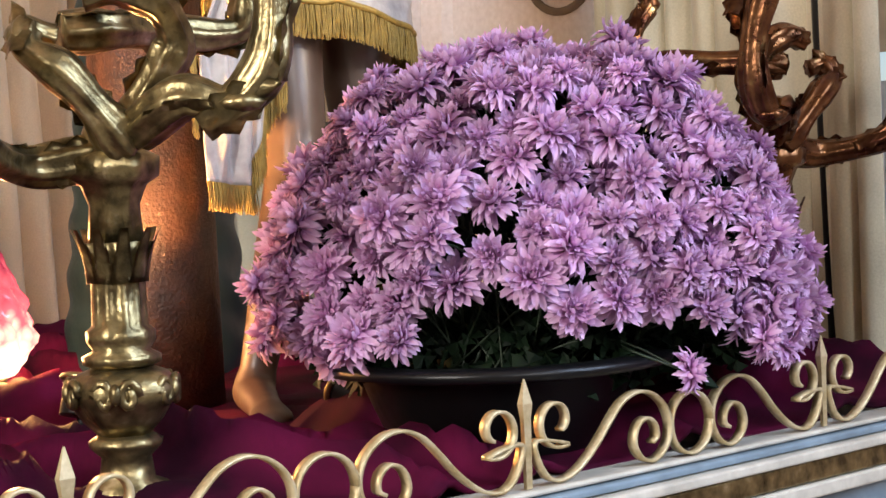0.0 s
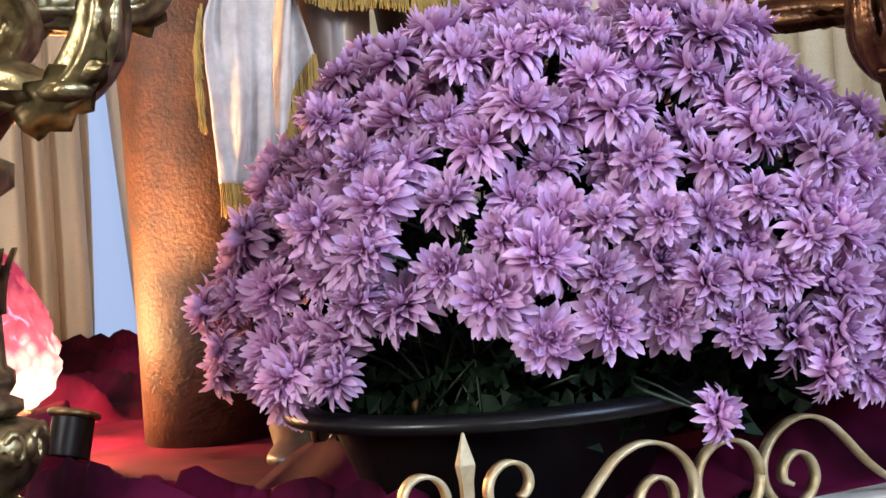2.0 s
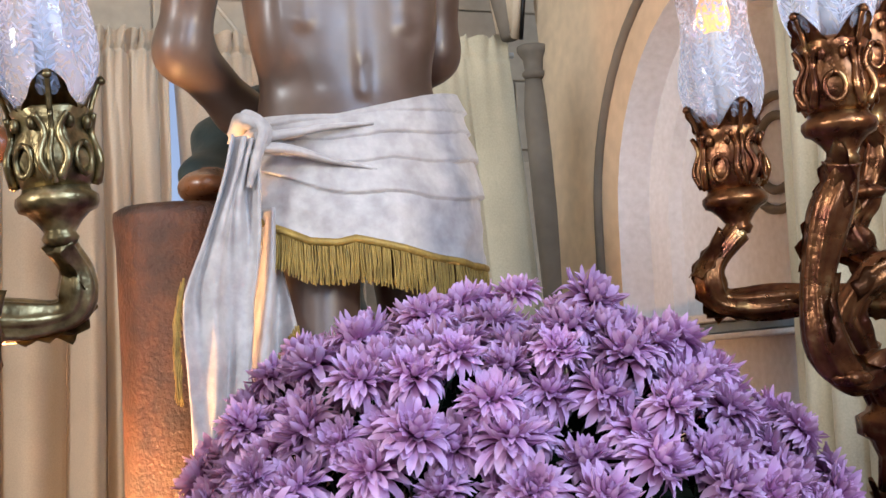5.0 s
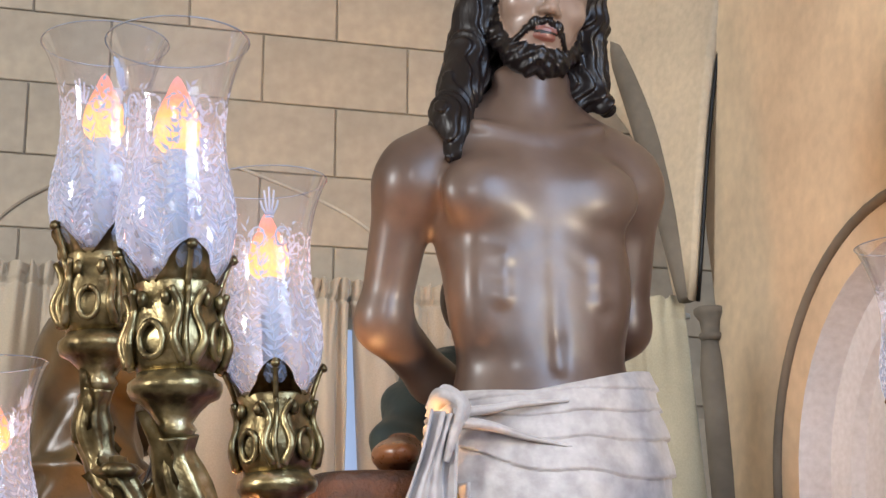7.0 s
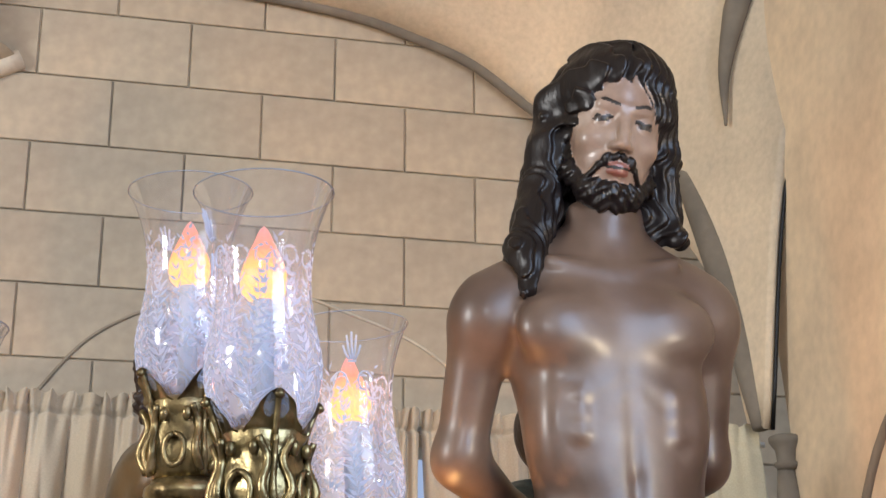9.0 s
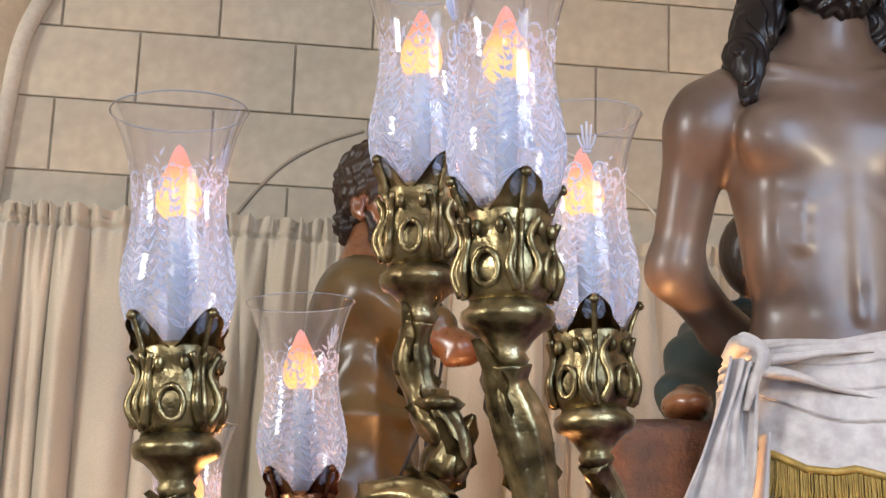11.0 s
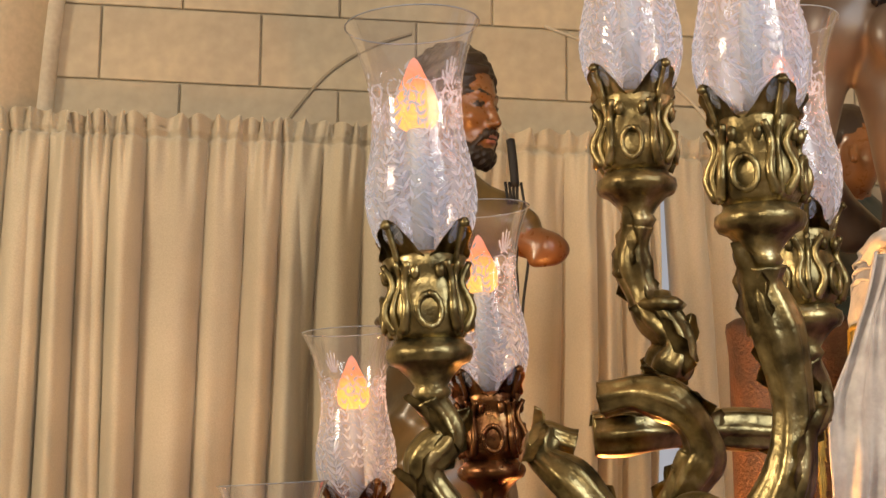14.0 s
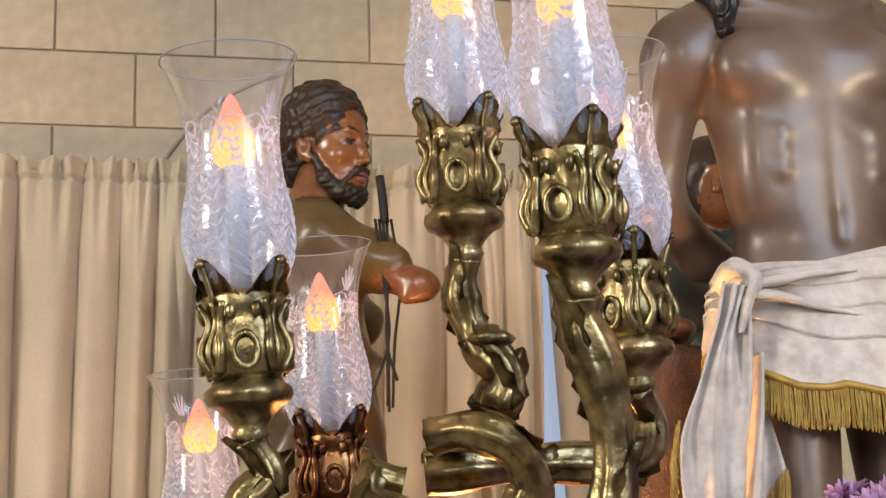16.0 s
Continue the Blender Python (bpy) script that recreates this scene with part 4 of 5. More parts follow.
def candelabrum(at, turn, flip, tops, mat, label, low=False, copper=False):
    x, y = at
    own = thing("candelabrum", (x, y, 0.0), label, "candelabrum", "candelabra on the float")
    b = bmesh.new()
    lathe(b, [(0.058, 0.02), (0.060, 0.036), (0.036, 0.046), (0.032, 0.075), (0.046, 0.088), (0.048, 0.096), (0.036, 0.104)], (x, y, 0), 28)
    part("foot", b, mat, own)
    b = bmesh.new()
    lathe(b, [(0.034, 0.104), (0.05, 0.12), (0.066, 0.145), (0.072, 0.165), (0.060, 0.182), (0.04, 0.190)], (x, y, 0), 32, lambda a, z: 1 + 0.05 * math.cos(5 * a))
    knop = part("knop", b, mat, own)
    for k in range(5):
        a = 2 * math.pi * k / 5 + 0.3
        for sg in (1, -1):
            b = bmesh.new()
            tube(b, [(x + 0.068 * math.cos(a + sg * (0.24 + (0.2 - 0.012 * j) * math.cos(j * 0.62))), y + 0.068 * math.sin(a + sg * (0.24 + (0.2 - 0.012 * j) * math.cos(j * 0.62))), 0.158 + (0.022 - 0.0013 * j) * math.sin(j * 0.62)) for j in range(14)], 0.006, 6)
            part("volute", b, mat, knop)
        b = bmesh.new()
        blob(b, (x + 0.07 * math.cos(a), y + 0.07 * math.sin(a), 0.162), (0.009, 0.009, 0.014), 8, 6)
        part("boss", b, mat, knop)
    if not low:
        b = bmesh.new()
        lathe(b, [(0.034, 0.188), (0.05, 0.196), (0.05, 0.206), (0.036, 0.213), (0.044, 0.225), (0.044, 0.238), (0.034, 0.245), (0.033, 0.30), (0.038, 0.335), (0.046, 0.352)], (x, y, 0), 40, lambda a, z: 1 + 0.07 * math.cos(10 * a) * (1 if z > 0.24 else 0.3))
        part("stem", b, mat, own)
        b = bmesh.new()
        for k in range(10):
            a = 2 * math.pi * k / 10

            def tip(u, v, a=a):
                r = 0.040 + 0.018 * v**2
                ang = a + (u - 0.5) * 0.75 * (1 - 0.75 * v)
                return (x + r * math.cos(ang), y + r * math.sin(ang), 0.30 + 0.07 * v)

            sheet(b, tip, 4, 6)
        bmesh.ops.solidify(b, geom=b.faces[:], thickness=0.004)
        part("leaf_ring", b, mat, own)
        b = bmesh.new()
        lathe(b, [(0.036, 0.35), (0.032, 0.40), (0.042, 0.425), (0.058, 0.435), (0.06, 0.46), (0.045, 0.468), (0.035, 0.5), (0.022, 0.53)], (x, y, 0), 32, lambda a, z: 1 + 0.05 * math.cos(8 * a))
        part("hub", b, mat, own)

    def spot(q):
        v = Vector((flip * q[0], q[1], 0))
        v.rotate(Matrix.Rotation(turn, 3, "Z"))
        return Vector((x + v.x, y + v.y, q[2]))

    if not low:
        arm(own, [spot(q) for q in ((0.0, -0.04, 0.47), (-0.04, -0.048, 0.514), (-0.085, -0.04, 0.565), (-0.117, -0.018, 0.594), (-0.108, 0.0, 0.619), (-0.075, -0.005, 0.612))], 0.027, 0.016, mat, 2)
    for n, (dx, dy, z, style) in enumerate(tops):
        top = spot((dx, dy, z - 0.05))
        v = top - Vector((x, y, top.z))
        out_ = v.normalized() if v.length > 0.05 else Vector((0.6 * flip, -0.8, 0))
        rad = v.length
        if style == "tall":
            arm(own, [spot(q) for q in ((0.005, 0.0, 0.47), (0.03, -0.015, 0.52), (0.055, -0.045, 0.575), (0.064, -0.063, 0.61), (0.034, -0.075, 0.652), (-0.01, -0.061, 0.670), (-0.05, -0.036, 0.664))], 0.026, 0.021, mat, 2)
            bb = bmesh.new()
            lathe(bb, [(0.006, -0.02), (0.019, -0.012), (0.022, 0.0), (0.017, 0.012), (0.008, 0.018)], spot((0.033, 0.009, 0.700)), 16)
            tube(bb, [spot((0.0, -0.05, 0.665)), spot((0.033, 0.009, 0.700))], 0.013, 10)
            part("knob", bb, mat, own)
            pts = [spot(q) for q in ((0.040, 0.004, 0.70), (0.052, -0.006, 0.738), (0.022, 0.010, 0.782), (0.004, 0.015, 0.835))] + [top]
        elif style == "upright":
            pts = [spot(q) for q in ((0.008, -0.05, 0.49), (0.03, -0.13, 0.528), (0.073, -0.17, 0.517), (0.108, -0.2, 0.562), (0.115, -0.212, 0.64), (0.098, -0.222, 0.72), (0.078, -0.228, 0.772))] + [top]
        elif style == "level":
            pts = [spot(q) for q in ((-0.04, 0.045, 0.625), (0.028, 0.032, 0.63), (0.125, 0.07, 0.635), (0.21, 0.066, 0.635), (0.247, 0.06, 0.648), (0.252, 0.053, 0.69))] + [top]
        elif low:
            hub = Vector((x, y, 0.2))
            pts = [hub, hub + out_ * rad * 0.6 + Vector((0, 0, -0.03)), hub + out_ * rad * 1.03 + Vector((0, 0, max(-0.12, min(0.02, z - 0.30)))), top - Vector((0, 0, 0.04)), top]
        else:
            pts = [spot(q) for q in ((-0.015, 0.0, 0.465), (-0.107, 0.025, 0.452), (-0.205, -0.055, 0.475), (-0.24, -0.063, 0.535), (-0.266, -0.066, 0.583), (-0.240, -0.075, 0.62))] + [top]
        arm(own, pts, 0.026, 0.019 if style != "upright" else 0.024, mat, 5 if style != "low" else 8)
        bb = bmesh.new()
        lathe(bb, [(0.004, -0.012), (0.02, -0.008), (0.026, 0.0), (0.018, 0.008), (0.010, 0.010), (0.009, 0.016), (0.003, 0.018)], pts[2] + out_ * 0.02, 30, lambda a, z: 1 + 0.22 * abs(math.cos(3 * a)))
        part("rosette", bb, mat, own)
        lamp(own, top + Vector((0, 0, 0.05)), 0.7 + 1.3 * n, copper, -1.8 if style in ("tall", "upright") else -3.6)
    return own


LEFT_TOPS = [(-0.263, -0.082, 0.71, "low"), (0.007, 0.004, 0.931, "tall"), (0.075, -0.235, 0.848, "upright"), (0.229, 0.030, 0.774, "level")]
RIGHT_TOPS = LEFT_TOPS[:3] + [(0.209, 0.078, 0.795, "level")]
candelabrum((-0.775, -0.66), 0.0, 1, LEFT_TOPS, GOLD, "gilded scroll-arm candelabrum with lit hurricane lamps")
candelabrum((0.62, -0.655), radians(-31), -1, RIGHT_TOPS, COPPER, "reddish gilded scroll-arm candelabrum with lit hurricane lamps", copper=True)
candelabrum((-1.0, -0.10), 0.0, 1, [(0.125, -0.161, 0.585, "low"), (-0.035, 0.10, 0.425, "low"), (-0.165, -0.155, 0.18, "low")], COPPER, "reddish gilded low candelabrum with lit hurricane lamps", low=True, copper=True)


# ---- carved figures, each one mesh ----
def surface(fn, lo, hi, h):
    """The zero surface of a field on a grid, as vertices and quads (naive surface nets)."""
    ax = [np.arange(a, b + h, h) for a, b in zip(lo, hi)]
    g = np.stack(np.meshgrid(*ax, indexing="ij"), -1)
    val = fn(g)
    ins = val < 0
    c = np.zeros(tuple(s - 1 for s in val.shape), int)
    acc = np.zeros(c.shape + (3,))
    cnt = np.zeros(c.shape)
    n = [s - 1 for s in val.shape]
    sl = lambda d: tuple(slice(d[i], d[i] + n[i]) for i in range(3))
    for d0 in np.ndindex(2, 2, 2):
        for a in range(3):
            if d0[a]:
                continue
            d1 = tuple(d0[i] + (i == a) for i in range(3))
            v0, v1 = val[sl(d0)], val[sl(d1)]
            cross = (v0 < 0) != (v1 < 0)
            t = np.where(cross, v0 / np.where(cross, v0 - v1, 1), 0)
            p = np.array(d0, float) + t[..., None] * np.eye(3)[a]
            acc += p * cross[..., None]
            cnt += cross
    live = cnt > 0
    ids = -np.ones(c.shape, int)
    ids[live] = np.arange(live.sum())
    verts = (np.argwhere(live) + acc[live] / cnt[live][:, None]) * h + np.array(lo)
    quads = []
    for a in range(3):
        b, e = [(1, 2), (2, 0), (0, 1)][a]
        v0 = np.take(ins, range(0, ins.shape[a] - 1), a)
        v1 = np.take(ins, range(1, ins.shape[a]), a)
        for pos in np.argwhere(v0 != v1):
            if pos[b] < 1 or pos[e] < 1 or pos[b] >= n[b] or pos[e] >= n[e]:
                continue
            q = []
            for db, de in ((0, 0), (1, 0), (1, 1), (0, 1)):
                w = pos.copy()
                w[b] -= db
                w[e] -= de
                q.append(ids[tuple(w)])
            quads.append(q[::-1] if v0[tuple(pos)] else q)
    return verts, quads


def ell(g, c, r, tilt=None):
    d = (g - np.array(c)) 
    if tilt is not None:
        d = d @ np.array(Matrix.Rotation(tilt, 3, "Y"))
    k = np.linalg.norm(d / np.array(r), axis=-1)
    return (k - 1) * min(r) * (0.55 + 0.45 * np.clip(k, 0, 3) ** 0)


def cone(g, a, b, ra, rb):
    a, b = np.array(a, float), np.array(b, float)
    ab = b - a
    t = np.clip(((g - a) @ ab) / (ab @ ab), 0, 1)
    return np.linalg.norm(g - a - t[..., None] * ab, axis=-1) - (ra + (rb - ra) * t)


def join(k, *fs):
    out_ = fs[0]
    for f in fs[1:]:
        m = np.clip(0.5 + 0.5 * (out_ - f) / k, 0, 1)
        out_ = f * m + out_ * (1 - m) - k * m * (1 - m)
    return out_


def figure(name, blocks, mats, label):
    """A carved figure as one mesh: each block holds its fields, the paint of each, its bounds and its grid."""
    points, faces, paint = [], [], []
    for fields, paints, lo, hi, h in blocks:
        verts, quads = surface(lambda g: join(0.003, *[f(g) for f in fields]), lo, hi, h)
        cen = verts[np.array(quads)].mean(1)
        pick = np.argmin(np.stack([f(cen) for f in fields]), 0)
        n = sum(len(p) for p in points)
        points.append(verts)
        faces.append(np.array(quads) + n)
        paint.append(np.array(paints)[pick])
    me = bpy.data.meshes.new(name)
    me.from_pydata(np.concatenate(points).tolist(), [], np.concatenate(faces).tolist())
    for m in mats:
        me.materials.append(m)
    me.polygons.foreach_set("material_index", np.concatenate(paint).astype(np.int32))
    me.polygons.foreach_set("use_smooth", [True] * len(me.polygons))
    me.update()
    ob = new(name, me)
    sm = ob.modifiers.new("smooth", "SMOOTH")
    sm.factor, sm.iterations = 0.5, 2
    return tagged(ob, label, "statue")


def less(k, f, *cuts):
    """A field with others cut out of it, the edges rounded."""
    for c in cuts:
        f = -join(k, -f, c)
    return f


def carved_head(centre, yaw, nod, roll, size):
    """The fields of a bearded head: face, beard, lips, eyes, irises with brows. It looks along -y when unturned."""
    turn = np.array(Matrix.Rotation(yaw, 3, "Z") @ Matrix.Rotation(roll, 3, "Y") @ Matrix.Rotation(nod, 3, "X"))

    def local(g):
        return (g - np.array(centre)) @ turn / size

    def face(g):
        g = local(g)
        m = g.copy()
        m[..., 0] = np.abs(m[..., 0])
        f = join(0.03, ell(g, (0, 0.015, 0.035), (0.076, 0.094, 0.090)), ell(g, (0, -0.030, -0.032), (0.064, 0.060, 0.085)), ell(g, (0, -0.040, -0.092), (0.043, 0.044, 0.038)))
        f = join(0.014, f, ell(m, (0.043, -0.055, -0.036), (0.021, 0.022, 0.020)), ell(g, (0, -0.062, -0.076), (0.030, 0.032, 0.030)))
        f = less(0.012, f, ell(m, (0.0325, -0.102, -0.004), (0.021, 0.027, 0.0135)))
        f = join(0.010, f, cone(m, (0.008, -0.081, 0.017), (0.038, -0.073, 0.020), 0.0065, 0.006))
        f = join(0.008, f, cone(g, (0, -0.079, 0.012), (0, -0.106, -0.043), 0.0078, 0.0100), ell(m, (0.0115, -0.094, -0.047), (0.0078, 0.011, 0.0068)))
        ball = ell(m, (0.0315, -0.0655, -0.004), (0.0178, 0.0165, 0.0165))
        upper = np.maximum(ball, 0.0005 - (m[..., 2] + 0.25 * (m[..., 1] + 0.08)))
        lower = np.maximum(ball, m[..., 2] + 0.0105)
        f = join(0.003, f, upper, lower)
        ear = less(0.004, ell(m, (0.077, 0.012, -0.018), (0.010, 0.019, 0.030)), ell(m, (0.088, 0.006, -0.014), (0.010, 0.010, 0.018)))
        return join(0.006, f, ear, cone(m, (0.074, -0.002, -0.042), (0.074, 0.0, -0.048), 0.007, 0.006)) * size

    def beard(g):
        g = local(g)
        m = g.copy()
        m[..., 0] = np.abs(m[..., 0])
        b = join(0.014, cone(m, (0.067, -0.008, -0.034), (0.056, -0.034, -0.088), 0.007, 0.016), cone(m, (0.056, -0.034, -0.088), (0.030, -0.060, -0.114), 0.016, 0.021), cone(m, (0.030, -0.060, -0.114), (0.012, -0.074, -0.132), 0.021, 0.015), ell(g, (0, -0.068, -0.112), (0.030, 0.030, 0.020)))
        mo = join(0.005, cone(m, (0.005, -0.0965, -0.060), (0.021, -0.092, -0.068), 0.0052, 0.0062), cone(m, (0.021, -0.092, -0.068), (0.037, -0.074, -0.092), 0.0062, 0.0055))
        return (join(0.005, b, mo) + 0.0013 * np.sin(m[..., 0] * 420 + g[..., 2] * 130 + 2.0 * np.sin(g[..., 2] * 130)) + 0.0012 * np.sin(g[..., 2] * 330 + m[..., 0] * 250)) * size

    def lips(g):
        g = local(g)
        return np.minimum(ell(g, (0, -0.0925, -0.0745), (0.0185, 0.0085, 0.0042)), ell(g, (0, -0.0915, -0.0855), (0.0165, 0.010, 0.0058))) * size

    def eyes(g):
        m = local(g)
        m[..., 0] = np.abs(m[..., 0])
        return ell(m, (0.0315, -0.066, -0.004), (0.0152, 0.0150, 0.0145)) * size

    def irises(g):
        m = local(g)
        m[..., 0] = np.abs(m[..., 0])
        brow = np.minimum(cone(m, (0.012, -0.0865, 0.0195), (0.034, -0.0795, 0.026), 0.0030, 0.0036), cone(m, (0.034, -0.0795, 0.026), (0.053, -0.062, 0.020), 0.0036, 0.0022))
        lash = cone(m, (0.020, -0.0805, 0.0005), (0.043, -0.0775, -0.0005), 0.0022, 0.0022)
        mouth = ell(m, (0, -0.096, -0.0798), (0.0165, 0.006, 0.0016))
        return np.minimum(np.minimum(ell(m, (0.0315, -0.0782, -0.0045), (0.0062, 0.0032, 0.0062)), brow), np.minimum(lash, mouth)) * size

    return local, face, beard, lips, eyes, irises


def skin_a(g):
    torso = join(0.05, ell(g, (0.005, 0.01, 1.31), (0.178, 0.108, 0.20)), ell(g, (0.02, 0.0, 1.10), (0.15, 0.095, 0.20)), ell(g, (0.03, 0.0, 0.93), (0.175, 0.115, 0.14)))
    torso = join(0.045, torso, cone(g, (-0.165, 0.02, 1.405), (0.165, 0.02, 1.42), 0.062, 0.062))
    torso = join(0.05, torso, cone(g, (0.01, 0.03, 1.43), (0.02, 0.0, 1.60), 0.066, 0.056), cone(g, (-0.15, 0.03, 1.435), (0.0, 0.035, 1.535), 0.045, 0.045), cone(g, (0.165, 0.03, 1.45), (0.02, 0.035, 1.54), 0.045, 0.045))
    pecs = join(0.014, ell(g, (-0.083, -0.064, 1.332), (0.094, 0.044, 0.072), 0.12), ell(g, (0.095, -0.064, 1.340), (0.094, 0.044, 0.072), -0.12))
    torso = join(0.020, torso, pecs)
    for z in (1.225, 1.155, 1.085):
        for sx in (-0.036, 0.062):
            torso = join(0.024, torso, ell(g, (sx, -0.0715, z), (0.045, 0.017, 0.036)))
    torso = join(0.03, torso, ell(g, (-0.11, -0.03, 1.17), (0.04, 0.05, 0.10)), ell(g, (0.135, -0.03, 1.18), (0.04, 0.05, 0.10)))
    lines = [((0.012, -0.112, 1.27), (0.02, -0.100, 1.03), 0.0035), ((0.0, -0.112, 1.235), (-0.075, -0.105, 1.18), 0.0035), ((0.03, -0.112, 1.235), (0.105, -0.105, 1.18), 0.0035)]
    for a, b, r in lines:
        torso = -join(0.022, -torso, cone(g - np.array((0, -0.003, 0)), a, b, r, r))
    for sg in (-1, 1):
        for k in range(3):
            # the lower ribs at each flank
            torso = join(0.020, torso, cone(g, (0.012 + sg * 0.085, -0.082, 1.215 - 0.034 * k), (0.012 + sg * 0.150, -0.030, 1.238 - 0.036 * k), 0.010, 0.009))
    torso = less(0.014, torso, ell(g, (0.020, -0.112, 1.072), (0.007, 0.012, 0.009)))
    torso = join(0.02, torso, cone(g, (-0.11, -0.045, 1.465), (0.0, -0.055, 1.44), 0.012, 0.014), cone(g, (0.125, -0.045, 1.475), (0.03, -0.055, 1.44), 0.012, 0.014))
    torso = join(0.02, torso, cone(g, (-0.045, 0.0, 1.58), (0.0, -0.05, 1.45), 0.014, 0.010), cone(g, (0.07, 0.0, 1.58), (0.025, -0.05, 1.45), 0.014, 0.010))
    la = join(0.03, ell(g, (-0.205, 0.025, 1.375), (0.068, 0.068, 0.085)), cone(g, (-0.215, 0.035, 1.36), (-0.245, 0.085, 1.12), 0.056, 0.043), cone(g, (-0.246, 0.08, 1.13), (-0.13, 0.165, 1.04), 0.047, 0.04), cone(g, (-0.13, 0.165, 1.04), (-0.01, 0.19, 1.0), 0.04, 0.028))
    ra = join(0.03, ell(g, (0.205, 0.025, 1.395), (0.068, 0.068, 0.085)), cone(g, (0.213, 0.035, 1.38), (0.215, 0.085, 1.13), 0.056, 0.043), cone(g, (0.216, 0.08, 1.14), (0.12, 0.165, 1.05), 0.046, 0.04), cone(g, (0.12, 0.165, 1.05), (0.03, 0.19, 1.0), 0.04, 0.028))
    legs = join(0.02, cone(g, (-0.055, -0.01, 0.88), (-0.06, -0.06, 0.48), 0.088, 0.058), cone(g, (-0.06, -0.06, 0.48), (-0.17, -0.06, 0.09), 0.056, 0.034), cone(g, (-0.18, -0.06, 0.055), (-0.235, -0.19, 0.032), 0.04, 0.026), ell(g, (-0.245, -0.21, 0.026), (0.04, 0.04, 0.018)))
    legr = join(0.02, cone(g, (0.125, 0.0, 0.88), (0.14, -0.02, 0.47), 0.088, 0.056), cone(g, (0.14, -0.02, 0.47), (0.13, 0.06, 0.09), 0.055, 0.034), cone(g, (0.13, 0.05, 0.05), (0.14, -0.09, 0.03), 0.038, 0.026))
    return join(0.018, torso, la, ra, legs, legr)


LOCAL_A, FACE_A, BEARD_A, LIPS_A, EYES_A, IRIS_A = carved_head((0.036, 0.004, 1.752), radians(-4), 0.20, radians(9), 1.2)


def hair_a(g):
    h = LOCAL_A(g)
    cap_ = ell(h, (0, 0.020, 0.040), (0.101, 0.104, 0.108))
    # a centre parting and a pointed opening over the forehead
    cap_ = less(0.012, cap_, ell(h, (0, -0.118, -0.026), (0.068, 0.098, 0.106)), cone(h, (0.004, -0.10, 0.105), (0.004, 0.06, 0.160), 0.006, 0.004))
    m = np.abs(h[..., 0])
    roll_ = cone(np.stack([m, h[..., 1], h[..., 2]], -1), (0.016, -0.066, 0.092), (0.074, -0.022, 0.030), 0.012, 0.012)
    cap_ = join(0.014, cap_ * 1.2, roll_ * 1.2)
    lk = join(0.02, cone(g, (-0.062, 0.035, 1.81), (-0.082, 0.045, 1.68), 0.040, 0.040), cone(g, (-0.082, 0.045, 1.68), (-0.110, 0.022, 1.58), 0.041, 0.040), cone(g, (-0.110, 0.022, 1.58), (-0.148, -0.025, 1.48), 0.040, 0.036), cone(g, (-0.148, -0.025, 1.48), (-0.152, -0.058, 1.405), 0.032, 0.016))
    rk = join(0.02, cone(g, (0.120, 0.01, 1.82), (0.132, 0.012, 1.70), 0.034, 0.034), cone(g, (0.132, 0.012, 1.70), (0.130, 0.025, 1.60), 0.036, 0.038), cone(g, (0.130, 0.025, 1.60), (0.155, -0.005, 1.54), 0.032, 0.018), cone(g, (0.10, 0.03, 1.62), (0.105, 0.02, 1.55), 0.036, 0.026))
    back_ = ell(g, (0.022, 0.085, 1.67), (0.118, 0.050, 0.16))
    x, y, z = g[..., 0], g[..., 1], g[..., 2]
    strand = np.sin(330 * (0.75 * x + 0.62 * y) + 3.2 * np.sin(z * 42 + x * 9) + 1.2 * np.sin(z * 95))
    return join(0.02, cap_, lk, rk, back_) + 0.0034 * strand + 0.0030 * np.sin(z * 60 + x * 50 + 2 * np.sin(y * 50))


figure("carved_figure", [([skin_a], [0], (-0.33, -0.27, -0.01), (0.33, 0.27, 1.70), 0.0066), ([FACE_A, hair_a, BEARD_A, LIPS_A, EYES_A, IRIS_A], [1, 2, 2, 3, 4, 5], (-0.20, -0.155, 1.37), (0.20, 0.165, 1.95), 0.0034)], [SKIN, FACE, HAIR, LIP, EYEW, IRIS], "life-size varnished wooden figure with long dark hair, arms behind its back")

S2 = np.array((-0.66, 1.40, 0.0))


LOCAL_B, FACE_B, BEARD_B, LIPS_B, EYES_B, IRIS_B = carved_head((-0.650, 1.41, 1.553), radians(46), 0.06, radians(0), 1.18)


def skin_b(g):
    arm_ = join(0.02, cone(g, (-0.54, 1.21, 1.18), (-0.475, 1.175, 1.150), 0.046, 0.042), ell(g, (-0.455, 1.165, 1.142), (0.045, 0.035, 0.038)), cone(g, (-0.50, 1.16, 1.11), (-0.45, 1.15, 1.12), 0.018, 0.014))
    return join(0.02, cone(g, (-0.655, 1.425, 1.50), (-0.695, 1.42, 1.36), 0.066, 0.078), arm_)


def hair_b(g):
    h = LOCAL_B(g)
    cap_ = less(0.010, ell(h, (0, 0.024, 0.046), (0.094, 0.104, 0.104)), ell(h, (0, -0.116, -0.012), (0.072, 0.090, 0.092)), ell(np.stack([np.abs(h[..., 0]), h[..., 1], h[..., 2]], -1), (0.09, -0.005, -0.030), (0.030, 0.034, 0.032)))
    nape = ell(h, (0, 0.075, -0.045), (0.066, 0.038, 0.055))
    x, y, z = h[..., 0], h[..., 1], h[..., 2]
    return (join(0.02, cap_, nape) + 0.0028 * np.sin(190 * z + 90 * y + 2.5 * np.sin(60 * x + 50 * y)) + 0.0020 * np.sin(260 * y + 120 * x + 2 * np.sin(70 * z))) * 1.18


